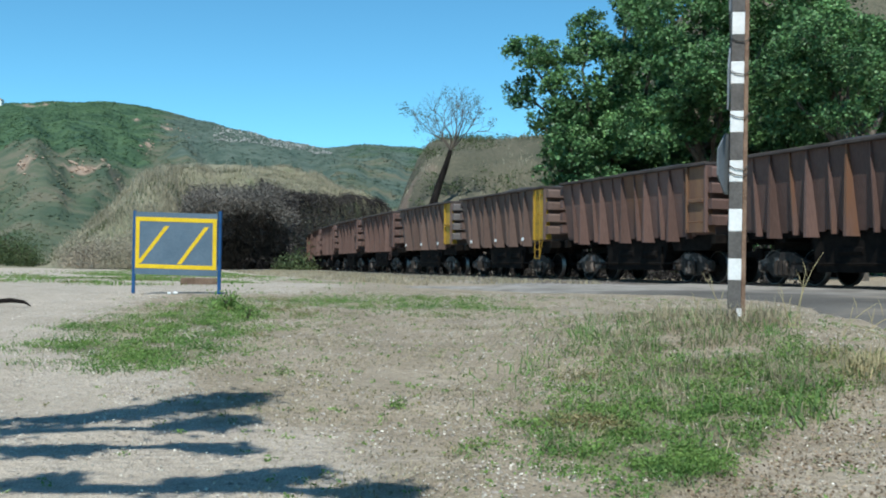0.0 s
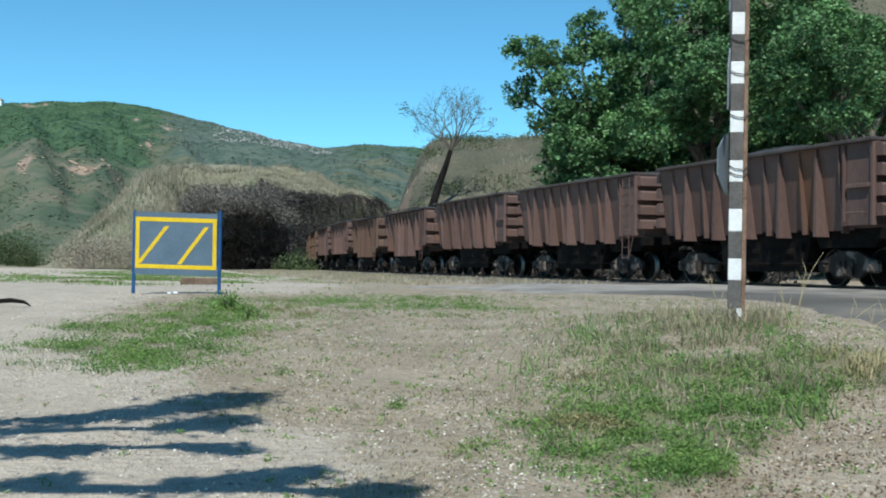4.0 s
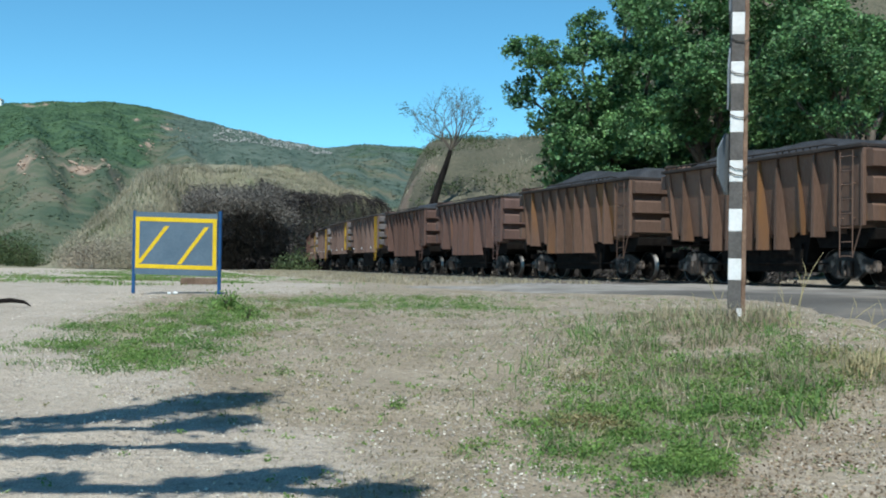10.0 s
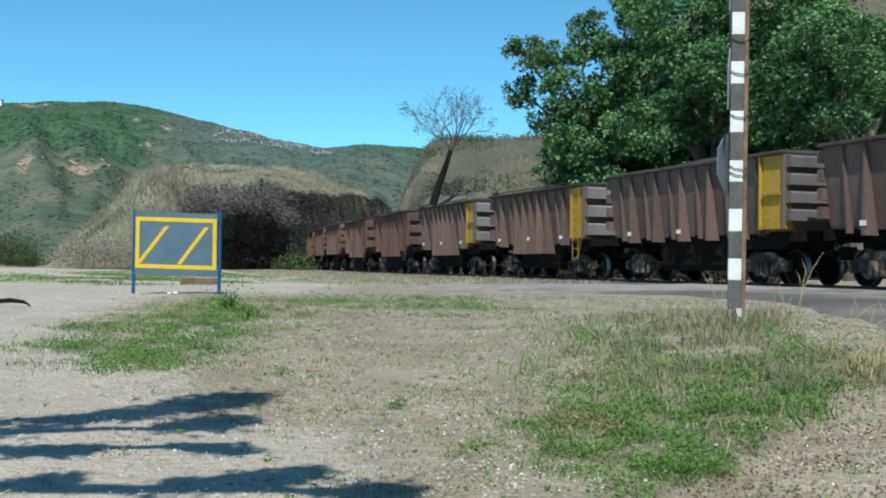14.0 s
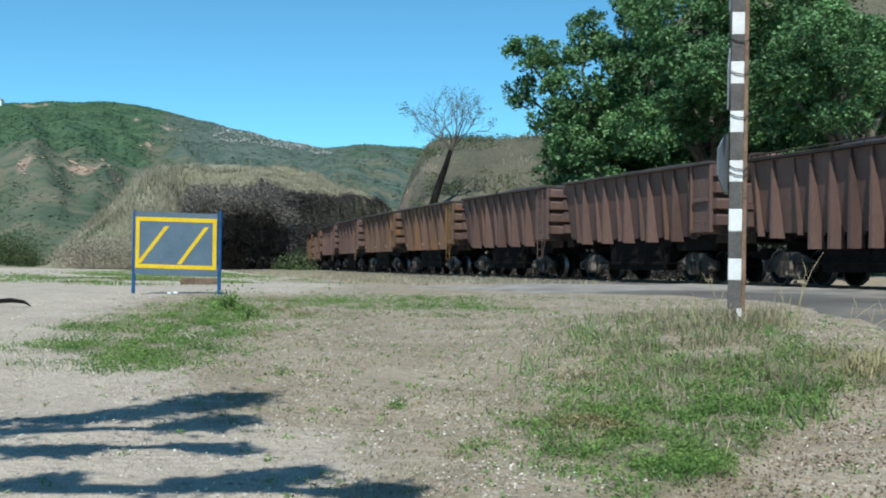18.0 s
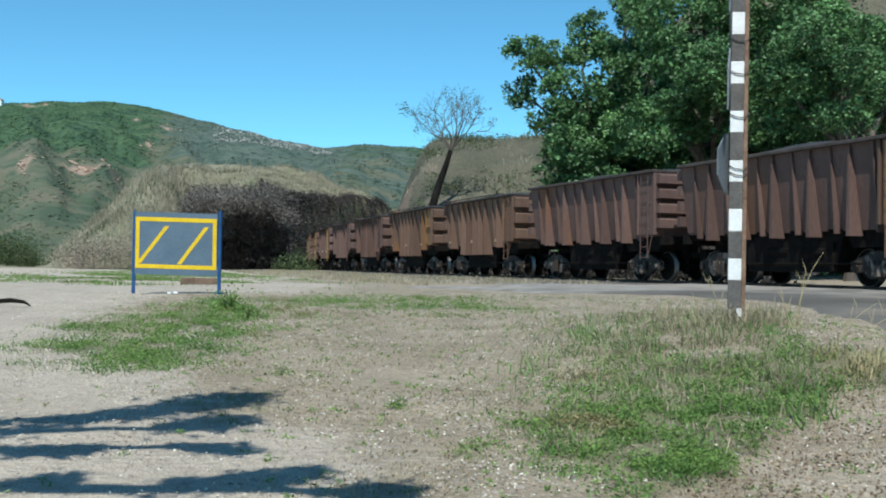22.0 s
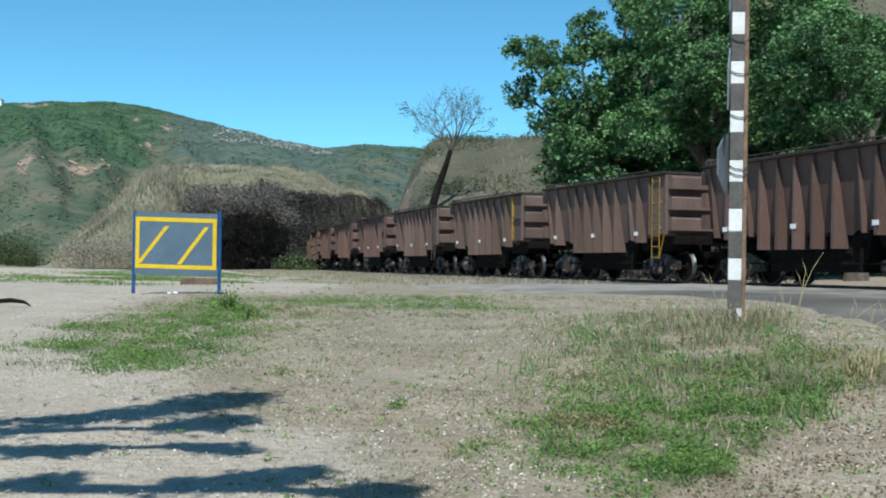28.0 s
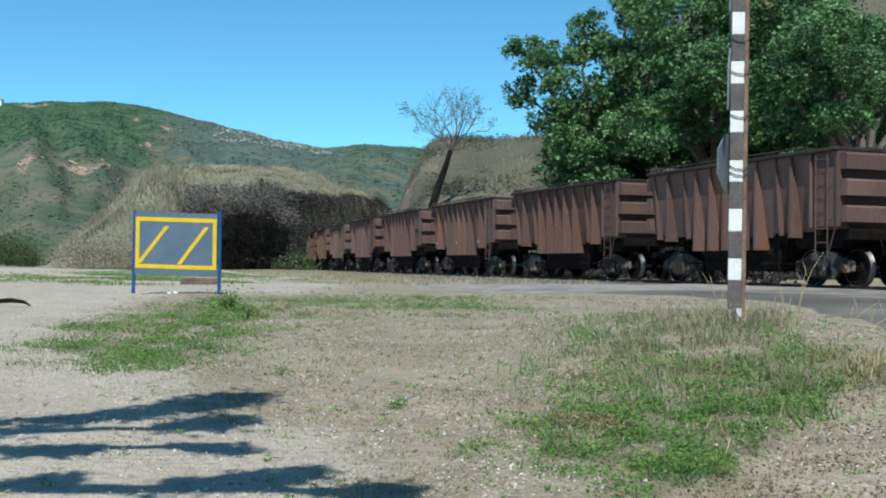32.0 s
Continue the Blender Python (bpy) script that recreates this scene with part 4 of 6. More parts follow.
def blades(name, places, low, high, width, lean, mat, label, category, seed=3, curve=0.5):
    """Grass blades, three triangles each, joined in one mesh."""
    r = np.random.default_rng(seed)
    p = np.asarray(places, float)
    n = len(p)
    h = r.uniform(low, high, n)
    a = r.uniform(0, 2 * math.pi, n)
    ln = h * np.abs(r.normal(0, lean, n))
    b = r.uniform(0, 2 * math.pi, n)
    wv = np.stack([np.cos(a), np.sin(a), np.zeros(n)], 1) * (width * r.uniform(0.6, 1.4, n))[:, None]
    go = np.stack([np.cos(b), np.sin(b), np.zeros(n)], 1) * ln[:, None]
    up = np.array([0, 0, 1.0])
    v = np.empty((n, 5, 3))
    v[:, 0], v[:, 1] = p - wv, p + wv
    midp = p + go * (1 - curve) * 0.6 + up * (h * 0.6)[:, None]
    v[:, 2], v[:, 3] = midp + wv * 0.7, midp - wv * 0.7
    v[:, 4] = p + go + up * (h * (1 - 0.35 * np.minimum(1, ln / np.maximum(h, 1e-6))))[:, None]
    base = np.arange(n)[:, None] * 5
    f = [list(q) for q in (base + np.array([[0, 1, 2, 3]])).tolist()] + (base + np.array([[3, 2, 4]])).tolist()
    return solid(name, raw_mesh(name, v.reshape(-1, 3).tolist(), f), mat, label, category, kind="stuff")


def on_ground(x, y, dz=0.0):
    return [(float(a), float(b), ground_z(float(a), float(b)) + dz) for a, b in zip(x, y)]


def cells(n, x0, x1, y0, y1, weight, seed, nx=130, ny=130, wide=9.9):
    """n places drawn by a weight over a grid of cells, closer together towards the camera."""
    r = np.random.default_rng(seed)
    gx = x0 + (x1 - x0) * (np.arange(nx) + 0.5) / nx
    gy = y0 * (y1 / y0) ** ((np.arange(ny) + 0.5) / ny)
    w = np.array([[max(0.0, weight(float(x), float(y))) if abs(x) < wide * y + 0.6 else 0.0 for x in gx] for y in gy]).clip(0, 1).ravel()
    pick = r.choice(nx * ny, size=n, p=w / w.sum())
    x = gx[pick % nx] + (r.random(n) - 0.5) * (x1 - x0) / nx
    y = gy[pick // nx] * (y1 / y0) ** ((r.random(n) - 0.5) / ny)
    return x, y


def field(n, x0, x1, y0, y1, weight, seed):
    """Places on the ground inside the view's reach."""
    return on_ground(*cells(n, x0, x1, y0, y1, weight, seed, wide=0.5))


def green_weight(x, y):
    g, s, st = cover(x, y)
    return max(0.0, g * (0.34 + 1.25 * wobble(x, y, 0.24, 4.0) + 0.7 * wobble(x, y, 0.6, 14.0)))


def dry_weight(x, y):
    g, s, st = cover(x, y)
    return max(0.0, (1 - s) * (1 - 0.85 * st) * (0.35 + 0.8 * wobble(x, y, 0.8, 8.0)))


def tall_weight(x, y):
    return max(0.0, (patch(x, y, 2.9, 10.3, 1.3, 1.7) + 0.9 * patch(x, y, 3.1, 8.1, 0.7, 1.0) + 0.8 * patch(x, y, 2.1, 9.7, 0.9, 2.6) + 0.4 * patch(x, y, 1.8, 7.6, 1.0, 2.0)) * (0.35 + 1.5 * wobble(x, y, 0.45, 2.0)) * (1 - bare_corner(x, y)) * (1 - smooth(0.315, 0.345, x / y) * smooth(8.2, 8.9, y)))


def litter_weight(x, y):
    return max(0.05, 0.3 + 0.9 * wobble(x, y, 0.6, 12.0))


blades("dry_turf", field(64000, -6, 8, 4.3, 24, dry_weight, 11), 0.006, 0.026, 0.004, 2.0, STRAW, "short trampled dry grass on sandy ground", "grass", 3)
blades("green_grass", field(12000, -6, 6, 4.4, 20, green_weight, 12), 0.02, 0.075, 0.004, 1.3, GREEN, "patches of low green grass", "grass", 4)
blades("tall_dry_grass", field(7000, 0, 6, 5.6, 15, tall_weight, 13), 0.03, 0.14, 0.004, 1.5, STRAW, "tall dry grass round the crossing post", "grass", 5)
blades("tall_green_grass", field(1500, 0, 6, 5.6, 15, tall_weight, 14), 0.04, 0.16, 0.005, 1.3, GREEN, "tall green grass round the crossing post", "grass", 6)
tp = np.repeat(np.array(field(1300, -5, 5, 4.5, 20, lambda x, y: 0.7 * (1 - cover(x, y)[1]) + 0.05, 18)), 12, axis=0)
tp = tp + rng.normal(size=(15600, 3)) * np.array([0.022, 0.022, 0.008]) + np.array([0, 0, 0.014])
solid("lawn_seedlings", raw_mesh("lawn_seedlings", *leaf_quads(tp, 0.01, 0.5, 23)), WEED, "tiny green plants sprinkled over the dry ground", "weeds", kind="stuff")
def roadside_weight(x, y):
    return (track_offset(x, y)[0] < -9.6) * patch(x, y, -8.5 - 0.12 * (y - 25), y, 2.2 + 0.05 * y, 1.0) * max(0.0, 0.15 + 1.4 * wobble(x, y, 2.8, 3.0)) * smooth(23, 30, y + 3 * wobble(x, y, 3.0))


fg = cells(16000, -26, 0, 22, 80, roadside_weight, 88)
blades("roadside_grass", on_ground(*fg), 0.03, 0.1, 0.012, 1.2, WEED, "low green grass beyond the sandy road", "grass", 89)
r6 = np.random.default_rng(66)
verge = []
while len(verge) < 11000:
    s, o = r6.uniform(-48, 4), r6.uniform(-9.0, -2.4)
    if r6.random() < 0.25 + 0.9 * wobble(s, o, 1.6, 5.0):
        verge.append(track_point(s, o))
blades("verge_grass", on_ground(*zip(*verge)), 0.04, 0.2, 0.012, 0.8, STRAW, "dry grass along the railway verge", "grass", 67)
wp = np.array(field(13000, -6, 5, 4.4, 18, green_weight, 15))
wp = np.repeat(wp, 5, axis=0) + rng.normal(size=(65000, 3)) * np.array([0.032, 0.032, 0.02]) + np.array([0, 0, 0.03])
solid("creeping_weeds", raw_mesh("creeping_weeds", *leaf_quads(wp, 0.0095, 0.5, 21, 1.6)), WEED, "creeping broad-leaved green weeds", "weeds", kind="stuff")
lp = np.array(field(26000, -6, 7, 4.3, 22, litter_weight, 16)) + np.array([0, 0, 0.008])
bl = np.array(field(5200, 0.5, 4.5, 4.3, 8, lambda x, y: bare_corner(x, y) * (0.45 + 0.9 * wobble(x, y, 0.35, 19.0)), 19)) + np.array([0, 0, 0.008])
solid("brown_litter", raw_mesh("brown_litter", *leaf_quads(bl, 0.011, 0.3, 24, 1.6)), BROWNLEAF, "brown fallen leaves and twigs on the bare roadside", "leaf litter", kind="stuff")
solid("leaf_litter", raw_mesh("leaf_litter", *leaf_quads(lp, 0.0085, 0.15, 22, 1.5)), FLAKE, "bleached fallen leaves scattered on the ground", "leaf litter", kind="stuff")


def tufts(name, spots, count, low, high, mat, label, seed):
    """Clumps of blades that spread out from each spot."""
    r = np.random.default_rng(seed)
    at = [(x + r.normal() * 0.07, y + r.normal() * 0.1) for x, y in spots for i in range(count)]
    blades(name, on_ground(*zip(*at)), low, high, 0.005, 1.1, mat, label, "grass", seed + 1)


tufts("green_tufts", [(1.4, 10.7), (1.5, 10.5), (1.42, 10.0), (1.56, 9.06), (1.3, 10.3), (2.84, 9.6), (2.9, 9.4), (2.18, 6.6), (2.3, 6.75), (2.42, 6.8), (0.67, 8.56)], 24, 0.05, 0.18, GREEN,
      "spiky green grass tufts round the crossing post", 501)
tufts("golden_tufts", [(3.0, 7.7), (3.15, 7.8), (3.25, 8.0), (3.05, 7.95), (2.95, 8.4)], 50, 0.08, 0.24, STALK,
      "golden dry grass tufts on the roadside", 507)
tufts("straw_tufts", [(2.55, 10.1), (2.7, 10.0), (2.95, 10.0), (3.1, 10.2), (2.2, 10.6)], 60, 0.1, 0.32, STRAW,
      "bleached dry grass tufts at the foot of the crossing post", 503)


def pebbles(places, low, high, seed):
    r = np.random.default_rng(seed)
    vs, fs = [], []
    for x, y, z in places:
        s = low * (high / low) ** r.random()
        k = len(vs)
        for dx, dy, dz in ((1, 0, 0), (-1, 0, 0), (0, 1, 0), (0, -1, 0), (0, 0, 0.8), (0, 0, -0.6)):
            vs.append((x + s * dx * r.uniform(0.6, 1.3), y + s * dy * r.uniform(0.6, 1.3), z + s * dz * r.uniform(0.5, 1.1)))
        fs += [(k + a, k + b, k + c) for a, b, c in ((0, 2, 4), (2, 1, 4), (1, 3, 4), (3, 0, 4), (2, 0, 5), (1, 2, 5), (3, 1, 5), (0, 3, 5))]
    return vs, fs


solid("pebbles", raw_mesh("pebbles", *pebbles(field(3600, -6, 7, 4.3, 24, litter_weight, 17), 0.005, 0.02, 5)), STONE, "small pale pebbles strewn on the ground", "pebbles", kind="stuff")
bp = []
r5 = np.random.default_rng(55)
for i in range(5000):
    s, o = -70 + 73 * r5.random() ** 0.7, r5.uniform(-4.2, -0.6)
    x, y = track_point(s, o)
    z = along(BED, o)
    bp.append((x, y, max(z, ground_z(x, y))))
solid("ballast_stones", raw_mesh("ballast_stones", *pebbles(bp, 0.025, 0.07, 6)), BALLAST, "loose grey ballast stones along the track", "stones", kind="stuff")


def stalk(x, y, h, dx, dy, green):
    """One tall bent grass stalk with a thin seed head."""
    z = ground_z(x, y)
    t = thing("grass_stalk", pose(x, y, z - 0.02), "single tall bent %s grass stalk" % ("green" if green else "straw-coloured"), "grass", "tall grass stalks")
    pts = [(dx * u ** 1.6, dy * u ** 1.6, h * (u - 0.12 * u * u)) for u in (0, 0.25, 0.5, 0.75, 1.0)]
    part("stem", tube(bmesh.new(), pts, [0.005, 0.0045, 0.004, 0.003, 0.0015], 5), GREEN if green else STALK, t)
    for a, sgn in ((0.35, 1), (0.6, -1)):
        bx, by, bz = dx * a ** 1.6, dy * a ** 1.6, h * (a - 0.12 * a * a)
        bm = bmesh.new()
        vs = [bm.verts.new(q) for q in ((bx, by, bz), (bx + sgn * 0.018, by, bz + 0.11), (bx + sgn * 0.05, by + 0.02, bz + 0.2), (bx + sgn * 0.024, by, bz + 0.105))]
        bm.faces.new(vs)
        part("blade", bm, GREEN if green else STALK, t)


for q in ((3.28, 10.0, 0.82, 0.28, 0.05, False), (2.62, 10.0, 0.62, -0.2, 0.05, False), (3.35, 10.1, 0.62, 0.1, 0.1, False), (3.5, 9.4, 0.36, 0.35, 0.1, False),
          (3.2, 9.9, 0.42, -0.1, 0.05, False), (3.62, 9.3, 0.34, 0.5, 0.1, False), (2.2, 6.62, 0.36, 0.03, 0.02, True), (2.3, 6.7, 0.26, 0.1, 0.0, True),
          (3.75, 8.8, 0.3, -0.45, 0.1, False), (1.45, 10.7, 0.28, 0.03, 0.0, True), (2.42, 10.3, 0.3, 0.04, 0.02, False)):
    stalk(*q)


# ---- board by the road ----
def info_board():
    x0, x1, y = -5.27, -3.81, 18.3
    t = thing("road_board", pose((x0 + x1) / 2, y, 0.68), "faded blue-grey board with yellow border and two yellow slanting stripes", "sign")
    hw = (x1 - x0) / 2
    for s, lean in ((-1, 0.012), (1, 0.008)):
        bm = bmesh.new()
        tube(bm, [(s * hw, 0, -0.15), (s * hw + lean, 0, 1.41)], 0.032, 8)
        part("post", bm, BLUE, t, "blue steel tube post")
    # slightly sagging sheet
    bm = bmesh.new()
    n = 10
    grid = []
    for i in range(n + 1):
        u = i / n
        x = -hw + 0.03 + (2 * hw - 0.06) * u
        sag = -0.03 * u
        bow = 0.015 * math.sin(math.pi * u)
        grid.append([bm.verts.new((x, -0.03 - bow - d, z + sag)) for d, z in ((0.012, 0.33), (0.012, 1.39), (0, 1.39), (0, 0.33))])
    for a, b in zip(grid, grid[1:]):
        for j in range(4):
            bm.faces.new((a[j], b[j], b[(j + 1) % 4], a[(j + 1) % 4]))
    bm.faces.new(grid[0])
    bm.faces.new(grid[-1][::-1])
    bmesh.ops.recalc_face_normals(bm, faces=bm.faces)
    part("board", bm, SLATE, t)

    def band(name, pa, pb, w):
        bm = bmesh.new()
        n = 6
        rows = []
        for i in range(n + 1):
            u = i / n
            x, z = pa[0] + (pb[0] - pa[0]) * u, pa[1] + (pb[1] - pa[1]) * u
            uu = (x + hw) / (2 * hw)
            y = -0.046 - 0.015 * math.sin(math.pi * max(0, min(1, uu)))
            zz = z - 0.03 * uu
            dx, dz = pb[0] - pa[0], pb[1] - pa[1]
            k = math.hypot(dx, dz)
            ox, oz = -dz / k * w / 2, dx / k * w / 2
            if name == "slanting_stripe":
                ox, oz = w / 2, 0
            rows.append([bm.verts.new((x + ox, y, zz + oz)), bm.verts.new((x - ox, y, zz - oz)), bm.verts.new((x - ox, y + 0.01, zz - oz)), bm.verts.new((x + ox, y + 0.01, zz + oz))])
        for a, b in zip(rows, rows[1:]):
            for j in range(4):
                bm.faces.new((a[j], b[j], b[(j + 1) % 4], a[(j + 1) % 4]))
        bm.faces.new(rows[0])
        bm.faces.new(rows[-1][::-1])
        bmesh.ops.recalc_face_normals(bm, faces=bm.faces)
        part(name, bm, SIGNYELLOW, t, "yellow painted strip")
    l, r, lo, hi = -hw + 0.075, hw - 0.075, 0.47, 1.27
    band("border_strip", (l - 0.035, hi), (r + 0.035, hi), 0.07)
    band("border_strip", (l - 0.035, lo), (r + 0.035, lo), 0.07)
    band("border_strip", (l, lo + 0.036), (l, hi - 0.036), 0.065)
    band("border_strip", (r, lo + 0.036), (r, hi - 0.036), 0.065)
    band("slanting_stripe", (-0.63, 0.52), (-0.15, 1.16), 0.075)
    band("slanting_stripe", (0.06, 0.52), (0.52, 1.16), 0.075)


info_board()


# ---- banded post of the level crossing ----
def crossing_post():
    x, y, base = 2.83, 10.4, 0.55
    t = thing("crossing_post", pose(x, y, 0, 0, 0.5, -8), "black and white banded steel post of a level crossing", "post")
    marks = [0.55, 0.82, 1.09, 1.30, 1.56, 1.78, 2.04, 2.25, 2.52, 2.73, 2.99, 3.21, 3.47, 3.69, 3.9, 4.12]
    for i, (a, b) in enumerate(zip(marks, marks[1:])):
        white = marks[i] in (1.09, 1.56, 2.04, 2.52, 2.99, 3.47, 3.9)
        bm = bmesh.new()
        box(bm, -0.08, 0.045, -0.035, -0.012, a + 0.001, b - 0.001, 0.004)
        part("band", bm, BANDWHITE if white else BANDBLACK, t, "white painted band" if white else "black painted band")
    bm = bmesh.new()
    box(bm, -0.006, 0.012, -0.012, 0.06, base, 4.12)
    box(bm, -0.05, 0.07, 0.06, 0.085, base, 4.12, 0.006)
    box(bm, 0.046, 0.088, -0.025, 0.05, base, 4.12, 0.005)
    part("web", bm, POSTRUST, t, "rusty inner web of the post")
    part("foot_mark", box(bmesh.new(), 0.0, 0.05, -0.045, -0.036, 0.62, 0.82, 0.003), BANDWHITE, t, "worn white patch at the foot")
    # stop plate seen almost from its edge
    bm = bmesh.new()
    k = 0.32
    prism(bm, [(k * math.cos(math.pi * (q + 0.5) / 4), k * math.sin(math.pi * (q + 0.5) / 4)) for q in range(8)], -0.006, 0.006)
    part("stop_plate", bm, PLATEBACK, t, "octagonal plate turned away", pose(-0.06, 0.11, 2.22, 0, 0, 60))
    for s in (-1, 1):
        bm = bmesh.new()
        prism(bm, [(-0.46, -0.46 * s - 0.2), (0.46, 0.46 * s - 0.2), (0.46, 0.46 * s + 0.2), (-0.46, -0.46 * s + 0.2)], -0.008, 0.008)
        part("cross_arm", bm, PLATEBACK, t, "arm of the crossing saltire turned away", pose(-0.06, 0.11 + 0.02 * s, 3.36, 0, 0, 80))
    for z in (3.42, 3.1, 2.68, 2.18, 2.12):
        bm = bmesh.new()
        pts = [(-0.09, -0.045, z + 0.02), (-0.03, -0.048, z - 0.012), (0.05, -0.046, z - 0.02), (0.095, -0.03, z + 0.02), (0.09, 0.1, z + 0.03), (-0.08, 0.1, z + 0.02)]
        tube(bm, pts, 0.005, 5)
        part("wire_tie", bm, WIRE, t, "twisted wire tie")


crossing_post()


# ---- trees ----
def limb_path(a, b, bend, n=5, seed=0):
    r = np.random.default_rng(seed)
    a, b = np.array(a, float), np.array(b, float)
    side = np.array([*(r.normal(size=2)), 0.3])
    return [tuple(a + (b - a) * u + side * bend * math.sin(math.pi * u) + (r.normal(size=3) * bend * 0.25 if 0 < u < 1 else 0)) for u in np.linspace(0, 1, n)]


def leafy_tree(base, fork_z, lobes, radius, leaf, per_area, label, seed, group=""):
    bx, by = base
    bz = ground_z(bx, by)
    t = thing("tree", pose(bx, by, bz), label, "tree", group)
    rel = [(x - bx, y - by, z - bz, r) for x, y, z, r in lobes]
    top = (0.2, 0.1, fork_z - bz)
    part("trunk", tube(bmesh.new(), [(0, 0, -0.2), (0.05, 0, 0.5), *limb_path((0.1, 0.02, 1.0), top, 0.25, 4, seed)], [radius * 1.5, radius * 1.1, radius, radius * 0.95, radius * 0.85, radius * 0.75], 9), BARK, t, "grey-brown trunk")
    for i, (x, y, z, r) in enumerate(rel):
        part("limb", tube(bmesh.new(), limb_path(top, (x, y, z), 0.4, 6, seed + i), [radius * 0.6, radius * 0.5, radius * 0.4, radius * 0.3, radius * 0.2, radius * 0.08], 6), BARK, t)
    pts = shell_points(tufted(rel, 9, 0.36, seed), per_area * 2.3, 0.09, 6, seed, 0.4, 0.85, 0.4)
    core = shell_points([(x, y + 0.3 * r, z, r * 0.5) for x, y, z, r in rel], 9.0, 0.2, 4, seed + 1, 0.6, 1.0, 0.5)
    va, fa = leaf_quads(pts, leaf, 0.5, seed)
    vb, fb = leaf_quads(core, leaf * 1.7, 0.7, seed + 2)
    k = len(va)
    me = raw_mesh("crown", va + vb, fa + [[q + k for q in f] for f in fb])
    tagged(part("crown", me, LEAF, t, "dense crown of glossy green leaves"), kind="stuff")
    return t


leafy_tree((7.4, 50.5), 5.2, [(3.76, 50, 11.03, 1), (3.72, 51, 9.47, 0.91), (4.32, 50, 7.99, 0.68), (5.11, 49, 10.46, 1.16), (6.79, 50, 11.72, 1.45), (5.65, 48, 8.62, 1.52), (7.58, 49, 9.57, 1.93),
                              (6.3, 48, 6.73, 1.77), (8.54, 50, 7.37, 2.17), (5.04, 48.5, 5.6, 1.0), (5.5, 46.5, 6.3, 1.25), (6.7, 46.3, 5.3, 1.35), (7.6, 46.0, 6.9, 1.3), (9.7, 50, 12.0, 1.8), (8.7, 50, 13.4, 1.0), (6.89, 52.5, 4.7, 1.69), (8.98, 52, 4.59, 1.92), (8.0, 55.5, 8.5, 2.6), (8.6, 55.5, 5.5, 2.6)],
           0.32, 0.082, 7.5, "large dense green tree behind the railway track", 31, "dense trees behind the track")
leafy_tree((11.0, 44.5), 5.0, [(9.1, 44, 11.54, 1.97), (9.48, 42, 8.85, 2.1), (9.04, 43, 6.76, 1.86), (11.33, 45, 11.56, 2.37), (11.15, 42, 7.98, 2.1), (9.5, 46, 14.45, 2.18), (10.5, 51.5, 8.5, 3.2), (13.0, 51, 11.0, 3.4), (13.5, 50, 6.0, 3.2), (11.94, 47, 15.76, 2.72),
                               (13.29, 44, 10.88, 2.32), (13.93, 47, 14.53, 2.47), (11, 44, 6.44, 1.43), (10.88, 45.5, 4.53, 1.83), (13.51, 46.5, 5.85, 2.17)],
           0.36, 0.078, 6.6, "broad dense green tree behind the railway track", 47, "dense trees behind the track")
leafy_tree((15.0, 39.0), 4.6, [(13.08, 38, 9.58, 1.9), (12.62, 39, 7.72, 1.8), (14.3, 38, 7.78, 1.9), (16.3, 40, 8.3, 1.8), (17.6, 41, 7.24, 2), (14.67, 42, 12.91, 1.99),
                               (14.3, 42, 11.2, 1.7), (18, 40, 7.8, 2.1), (16.5, 46, 8.5, 3.6), (17.6, 45, 9.2, 2.6), (16.0, 46, 5.0, 3.2), (15.05, 42.5, 5.2, 1.9), (17.7, 42, 4.78, 1.96), (20.69, 42.5, 6.01, 2.3)],
           0.34, 0.072, 7.5, "leafy green tree close behind the railway track", 63, "dense trees behind the track")


r = np.random.default_rng(77)
low = np.stack([r.uniform(6.5, 26, 20000), r.uniform(47.5, 54, 20000), np.zeros(20000)], 1)
low[:, 1] -= 0.35 * (low[:, 0] - 8)
low[:, 2] = 0.9 + (3.6 + 1.6 * np.sin(low[:, 0] * 1.1)) * r.random(20000) ** 0.8
TREELINE = [(0.1, 0.08), (0.12, 0.15), (0.15, 0.19), (0.2, 0.23), (0.3, 0.25), (0.36, 0.21), (0.42, 0.16)]
deep = r.random((16000, 3)) * np.array([0.32, 4.0, 1.0]) + np.array([0.105, 57.0, 0.0])
deep = np.array([(b * y, y, 1.0 + y * along(TREELINE, b) * 0.93 * u) for b, y, u in deep])
solid("thicket", raw_mesh("thicket", *leaf_quads(deep, 0.26, 0.5, 79)), LEAF, "dense green thicket behind the trackside trees", "thicket", kind="stuff")
solid("undergrowth", raw_mesh("undergrowth", *leaf_quads(low, 0.13, 0.5, 78)), LEAF, "shaded green undergrowth beneath the trees behind the track", "undergrowth", kind="stuff")


# its dark colour carries the shade of the undergrowth behind the wagons
far_side = []
while len(far_side) < 2600:
    s_at, o = -75 + 80 * r.random(), r.uniform(2.5, 5.0)
    if r.random() < 0.75 + 0.8 * wobble(s_at, o, 3.0, 31.0):
        x, y = track_point(s_at, o)
        far_side.append((x, y, ground_z(x, y) + 0.1 + 1.1 * r.random() ** 1.3))
far_side = np.repeat(np.array(far_side), 9, axis=0) + r.normal(size=(2600 * 9, 3)) * np.array([0.25, 0.25, 0.12])
solid("trackside_scrub", raw_mesh("trackside_scrub", *leaf_quads(far_side, 0.11, 0.9, 83, 2.4)), SHADESCRUB, "scrub close along the far side of the track, toned dark for shaded undergrowth", "scrub", kind="stuff")


